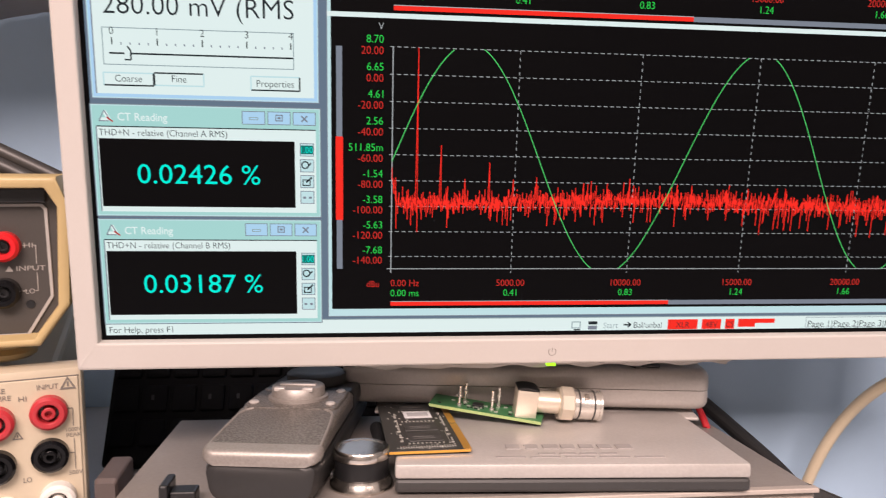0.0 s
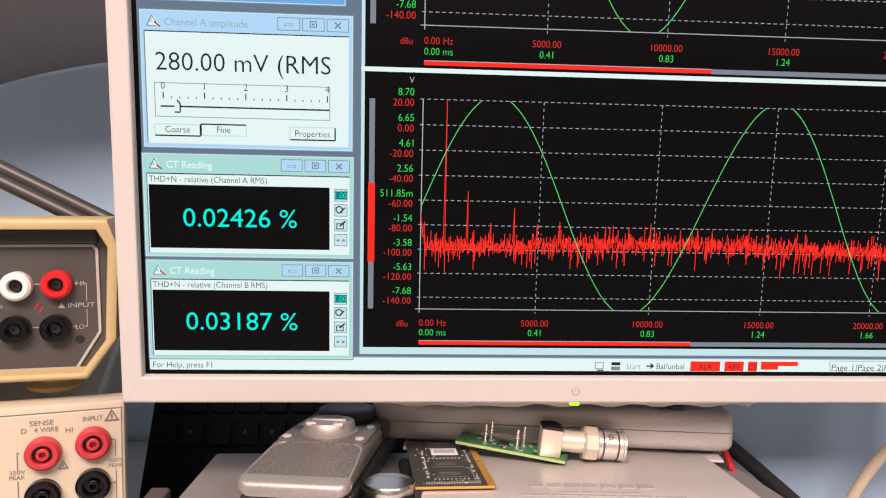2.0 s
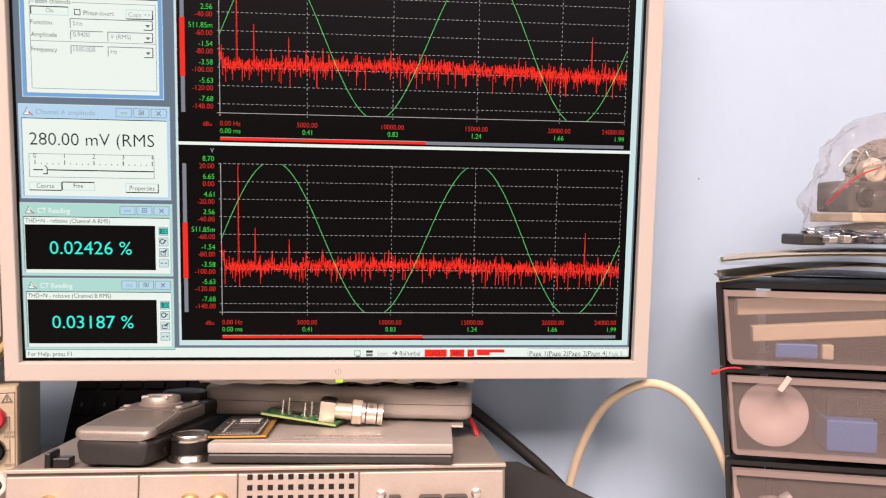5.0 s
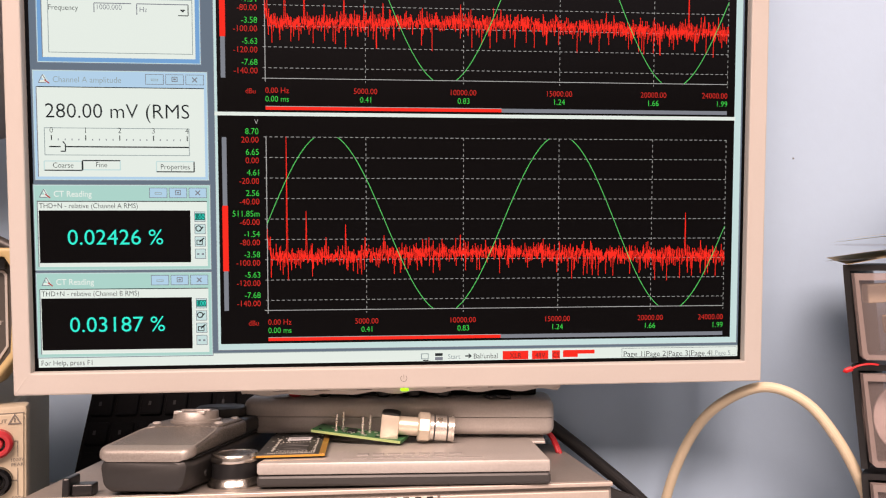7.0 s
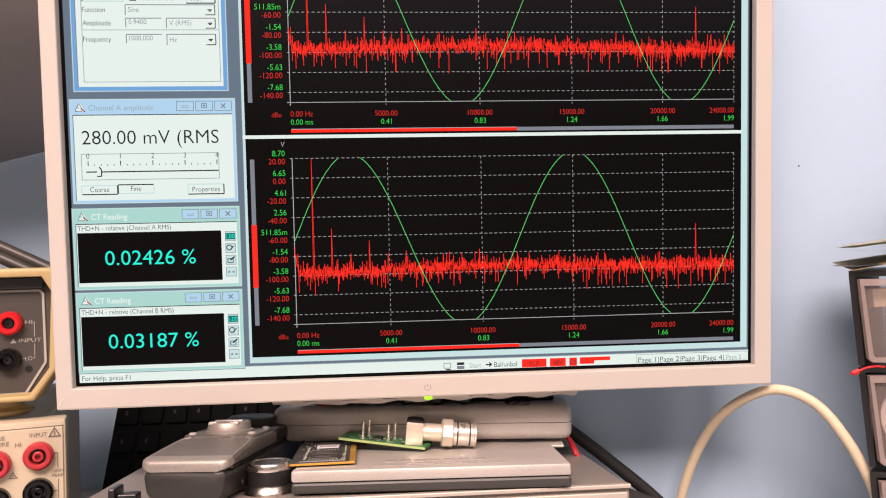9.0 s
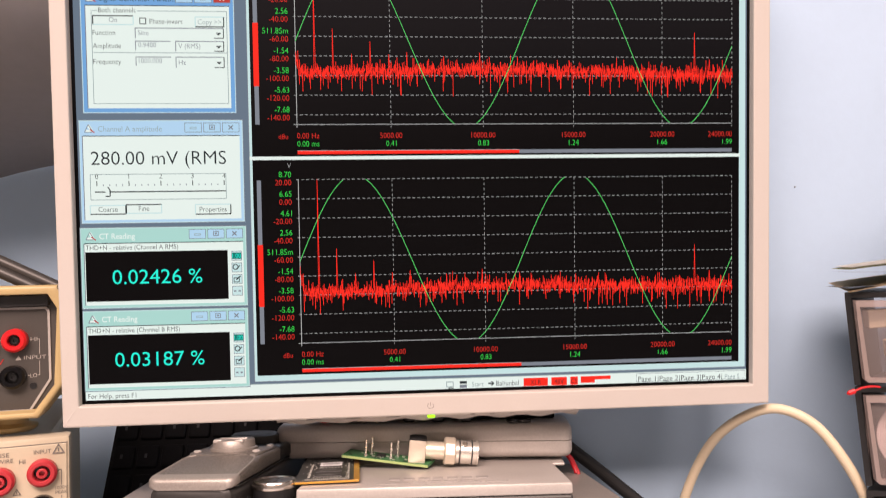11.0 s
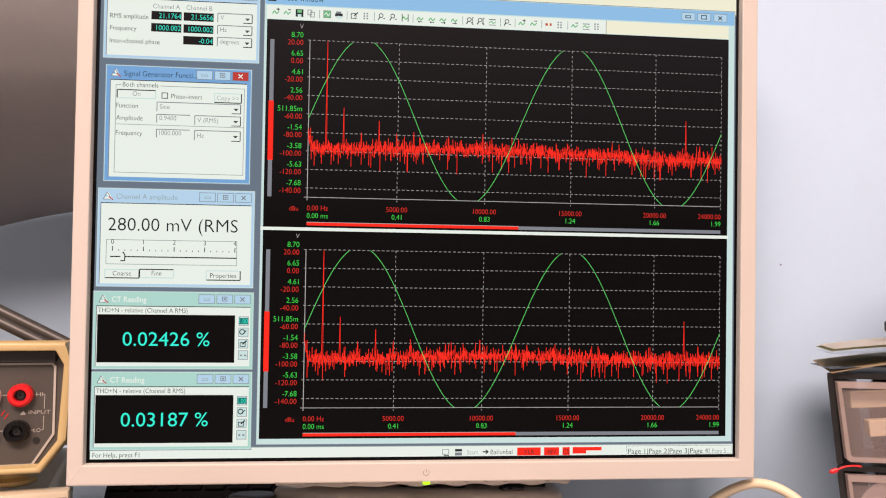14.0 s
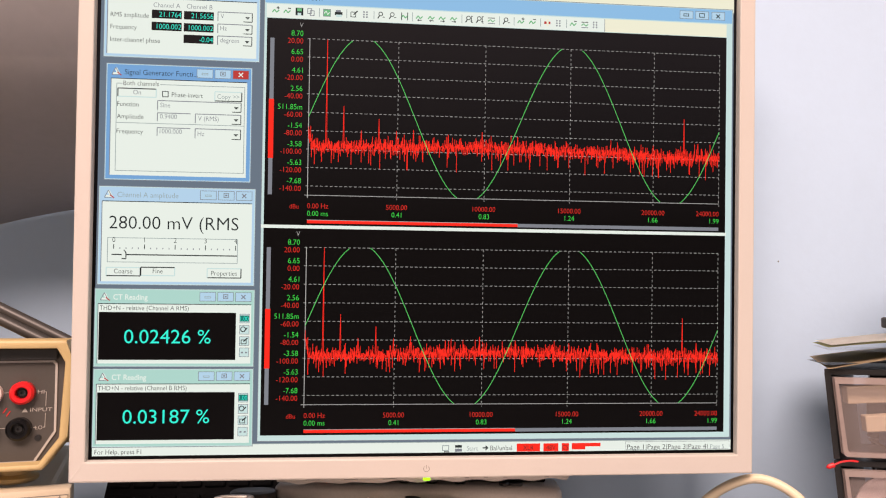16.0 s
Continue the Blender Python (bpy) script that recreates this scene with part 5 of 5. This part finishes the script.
part("strap", tube([(0.3745, -0.0315, 0.8872), (0.379, -0.031, 0.8892), (0.384, -0.0295, 0.8897), (0.388, -0.0285, 0.8893)], 0.0005, 8, 4), RED, clip, smooth=True)
part("tip", lathe([(0.0013, 0), (0.0012, 0.003), (0.0003, 0.004)], (0.3755, -0.0315, 0.8877), (-1, 0, -0.4), 10), RED, clip)


def sheet(name, corners, thick, material, label, cat, bend=0.0, seed=1):
    """A loose sheet over four plan corners (x, y, z), bent a little."""
    rnd = random.Random(seed)
    ph = rnd.uniform(0, 6)
    bm = bmesh.new()
    n = 14
    c = [Vector(p) for p in corners]
    grid = []
    for i in range(n + 1):
        row = []
        for j in range(n + 1):
            u, v = i / n, j / n
            p = (c[0] * (1 - u) + c[1] * u) * (1 - v) + (c[3] * (1 - u) + c[2] * u) * v
            p.z += bend * (math.sin(math.pi * u) + 0.35 * math.sin(5 * u + ph) * (1 - v))
            row.append(bm.verts.new(p))
        grid.append(row)
    for a, b in zip(grid, grid[1:]):
        for k in range(n):
            bm.faces.new((a[k], b[k], b[k + 1], a[k + 1]))
    bmesh.ops.solidify(bm, geom=bm.faces[:], thickness=-thick)
    bmesh.ops.recalc_face_normals(bm, faces=bm.faces[:])
    return tagged(part(name, bm, material, smooth=True), label, cat)


FOIL = surface("black_antistatic_bag", (0.03, 0.03, 0.033), 0.22, 0.3, grain=0.2, size=200, bump=0.5)
OLIVE = surface("olive_card_folder", (0.28, 0.30, 0.13), 0.6, size=250)
MANILA = surface("manila_envelope", (0.62, 0.50, 0.33), 0.65, size=250)
PAPER = surface("white_paper", (0.78, 0.77, 0.72), 0.7, size=250)
sheet("black_bag", ((0.380, -0.026, 0.9372), (0.52, -0.054, 0.9382), (0.53, 0.012, 0.9382), (0.400, 0.026, 0.9372)), 0.0009, FOIL, "flat black antistatic bag on the drawers", "bag", 0.0030, 1)
sheet("manila_envelope", ((0.3785, -0.0285, 0.9370), (0.52, -0.060, 0.9435), (0.53, 0.012, 0.9435), (0.404, 0.030, 0.9390)), 0.0006, MANILA, "buff manila envelope on the drawers", "envelope", 0.0045, 2)
FILM = clear_plastic("clear_film", (0.72, 0.70, 0.70), 0.88, 0.12)
sheet("clear_sleeve", ((0.3790, -0.0275, 0.9456), (0.47, -0.048, 0.9490), (0.48, 0.010, 0.9490), (0.404, 0.028, 0.9460)), 0.0004, FILM, "clear plastic sleeve under the folder", "plastic sleeve", -0.0022, 5)
sheet("olive_folder", ((0.3790, -0.0285, 0.9462), (0.52, -0.058, 0.9522), (0.53, 0.012, 0.9522), (0.406, 0.030, 0.9472)), 0.0010, OLIVE, "olive green card folder with curled edge", "folder", 0.0036, 3)
sheet("white_paper_sheet", ((0.3810, -0.0275, 0.9473), (0.52, -0.054, 0.9534), (0.53, 0.012, 0.9534), (0.408, 0.030, 0.9484)), 0.0004, PAPER, "white paper sheet on the folder", "paper", 0.0036, 3)


def wrinkled(centre, half, taper=0.0, floor=0.0, fine=1.0):
    """A crumpled bag: a ball pulled to the given half sizes, narrower towards the top, flat below."""
    bm = bmesh.new()
    bmesh.ops.create_icosphere(bm, subdivisions=5, radius=1)
    for v in bm.verts:
        p = v.co.copy()
        q = 0.16 * noise.noise(p * 2.3) - 0.16 * abs(noise.noise(p * 4.7 * fine)) - 0.07 * abs(noise.noise(p * 11.0 * fine))
        side = (1 - taper * (p.z + 1) / 2) / max(0.5, math.sqrt(max(0.0, 1 - p.z * p.z))) ** (0.8 if taper else 0)
        v.co = Vector((centre[0] + p.x * half[0] * side * (1 + q) + taper * 0.011 * (p.z + 1), centre[1] + p.y * half[1] * (1 + q), max(floor, centre[2] + p.z * half[2] * (1 + 0.6 * q))))
    return bm


def carton_pile():
    rnd = random.Random(9)
    SHINE = surface("silver_antistatic_film", (0.42, 0.45, 0.50), 0.24, 0.9, grain=0.2, size=200, bump=0.5)
    b = thing("bagged_parts", (0.47, -0.01, 0.9600), "silver antistatic bag of dark parts on papers", "parts bag")
    part("foil_bag", wrinkled((0.484, -0.014, 0.9628), (0.050, 0.026, 0.0075), floor=0.9580), SHINE, b, "shiny silver antistatic bag", True)
    part("dark_block", box(0.4285, 0.4420, -0.024, 0.0, 0.9570, 0.9632, 0.0012), DARKGREY, b)
    for k in range(7):
        x = 0.437 + 0.0085 * k
        part("component", box(x, x + rnd.uniform(0.003, 0.0065), -0.036 + rnd.uniform(0, 0.003), -0.028, 0.9588, 0.9615 + rnd.uniform(0, 0.0025), 0.0005), rnd.choice((CHROME, WHITE, CHROME, DARKGREY)), b)
    c = thing("buff_carton", (0.49, 0.0, 0.9720), "flat buff carton on the parts bag", "carton")
    part("carton_body", box(0.4545, 0.53, -0.028, 0.014, 0.9704, 0.9756, 0.0008), CARD, c)
    p = thing("plastic_bag", (0.485, -0.005, 0.9770), "crumpled clear plastic bag holding dark relays and wire", "plastic bag")
    part("film", wrinkled((0.484, -0.010, 0.9930), (0.056, 0.028, 0.0400), 0.35, 0.9580), FILM, p, smooth=True)
    relay = part("relay_block", box(0.4545, 0.500, -0.024, 0.008, 0.9762, 0.9940, 0.0016), surface("dark_relay_plastic", (0.075, 0.068, 0.062), 0.45), p)
    part("round_boss", lathe([(0.0052, 0), (0.0052, 0.0016), (0.0040, 0.0022), (0.0030, 0.0010)], (0.4635, -0.0242, 0.9850), (0, -1, 0), 24), BLACK, relay, smooth=True)
    part("cream_cap", lathe([(0.0070, 0), (0.0074, 0.0012), (0.0074, 0.0060), (0.0060, 0.0072)], (0.4700, -0.016, 0.9985), (0.1, -1, 0.2), 28), IVORY, p, smooth=True)
    part("grey_wadding", wrinkled((0.490, 0.0, 1.0060), (0.026, 0.018, 0.0140), 0.3, 0.9952, 1.6), surface("grey_wadding", (0.24, 0.22, 0.21), 0.8, bump=0.6, size=500), p, smooth=True)
    part("red_lead", tube([(0.4400, -0.026, 0.9800), (0.4460, -0.030, 0.9880), (0.4560, -0.030, 0.9960), (0.4700, -0.028, 1.0010)], 0.0005, 8, 6), DULLRED, p, smooth=True)
    for k in range(5):
        x = 0.448 + 0.007 * k
        part("bare_wire", tube([(x, -0.024, 0.996 + rnd.uniform(0, 0.006)), (x + 0.006, -0.026, 1.004 + rnd.uniform(0, 0.008)), (x + 0.014, -0.022, 1.000 + rnd.uniform(0, 0.010))], 0.0005, 6, 5), rnd.choice((CHROME, WHITE, DULLRED)), p)


carton_pile()

# a small mark on the wall
tagged(part("wall_pinhole", lathe([(0.0006, 0), (0.0004, 0.0003)], (0.4064, WY - 0.0002, 0.9985), (0, -1, 0), 10), surface("scuffed_plaster", (0.20, 0.22, 0.25), 0.8)), "tiny dark pinhole in the wall", "pinhole", kind="structure")


# the tower and all that lies in and on it stand turned towards the bench
TOWER_TURN = Matrix.Translation((0.0038, 0, 0)) @ about(0.3755, -0.026, 0, 0, 0, -15)
for ob in [o for o in scene.objects if o.parent is None]:
    if ob.name.split(".")[0] in ("drawer_tower", "buff_strip", "blue_box", "beige_block", "cable_spool", "dark_adapter", "tape_roll", "white_strip", "green_wire", "yellow_block",
                                 "pink_tag", "red_tie"):
        ob.matrix_basis = TOWER_TURN @ ob.matrix_basis
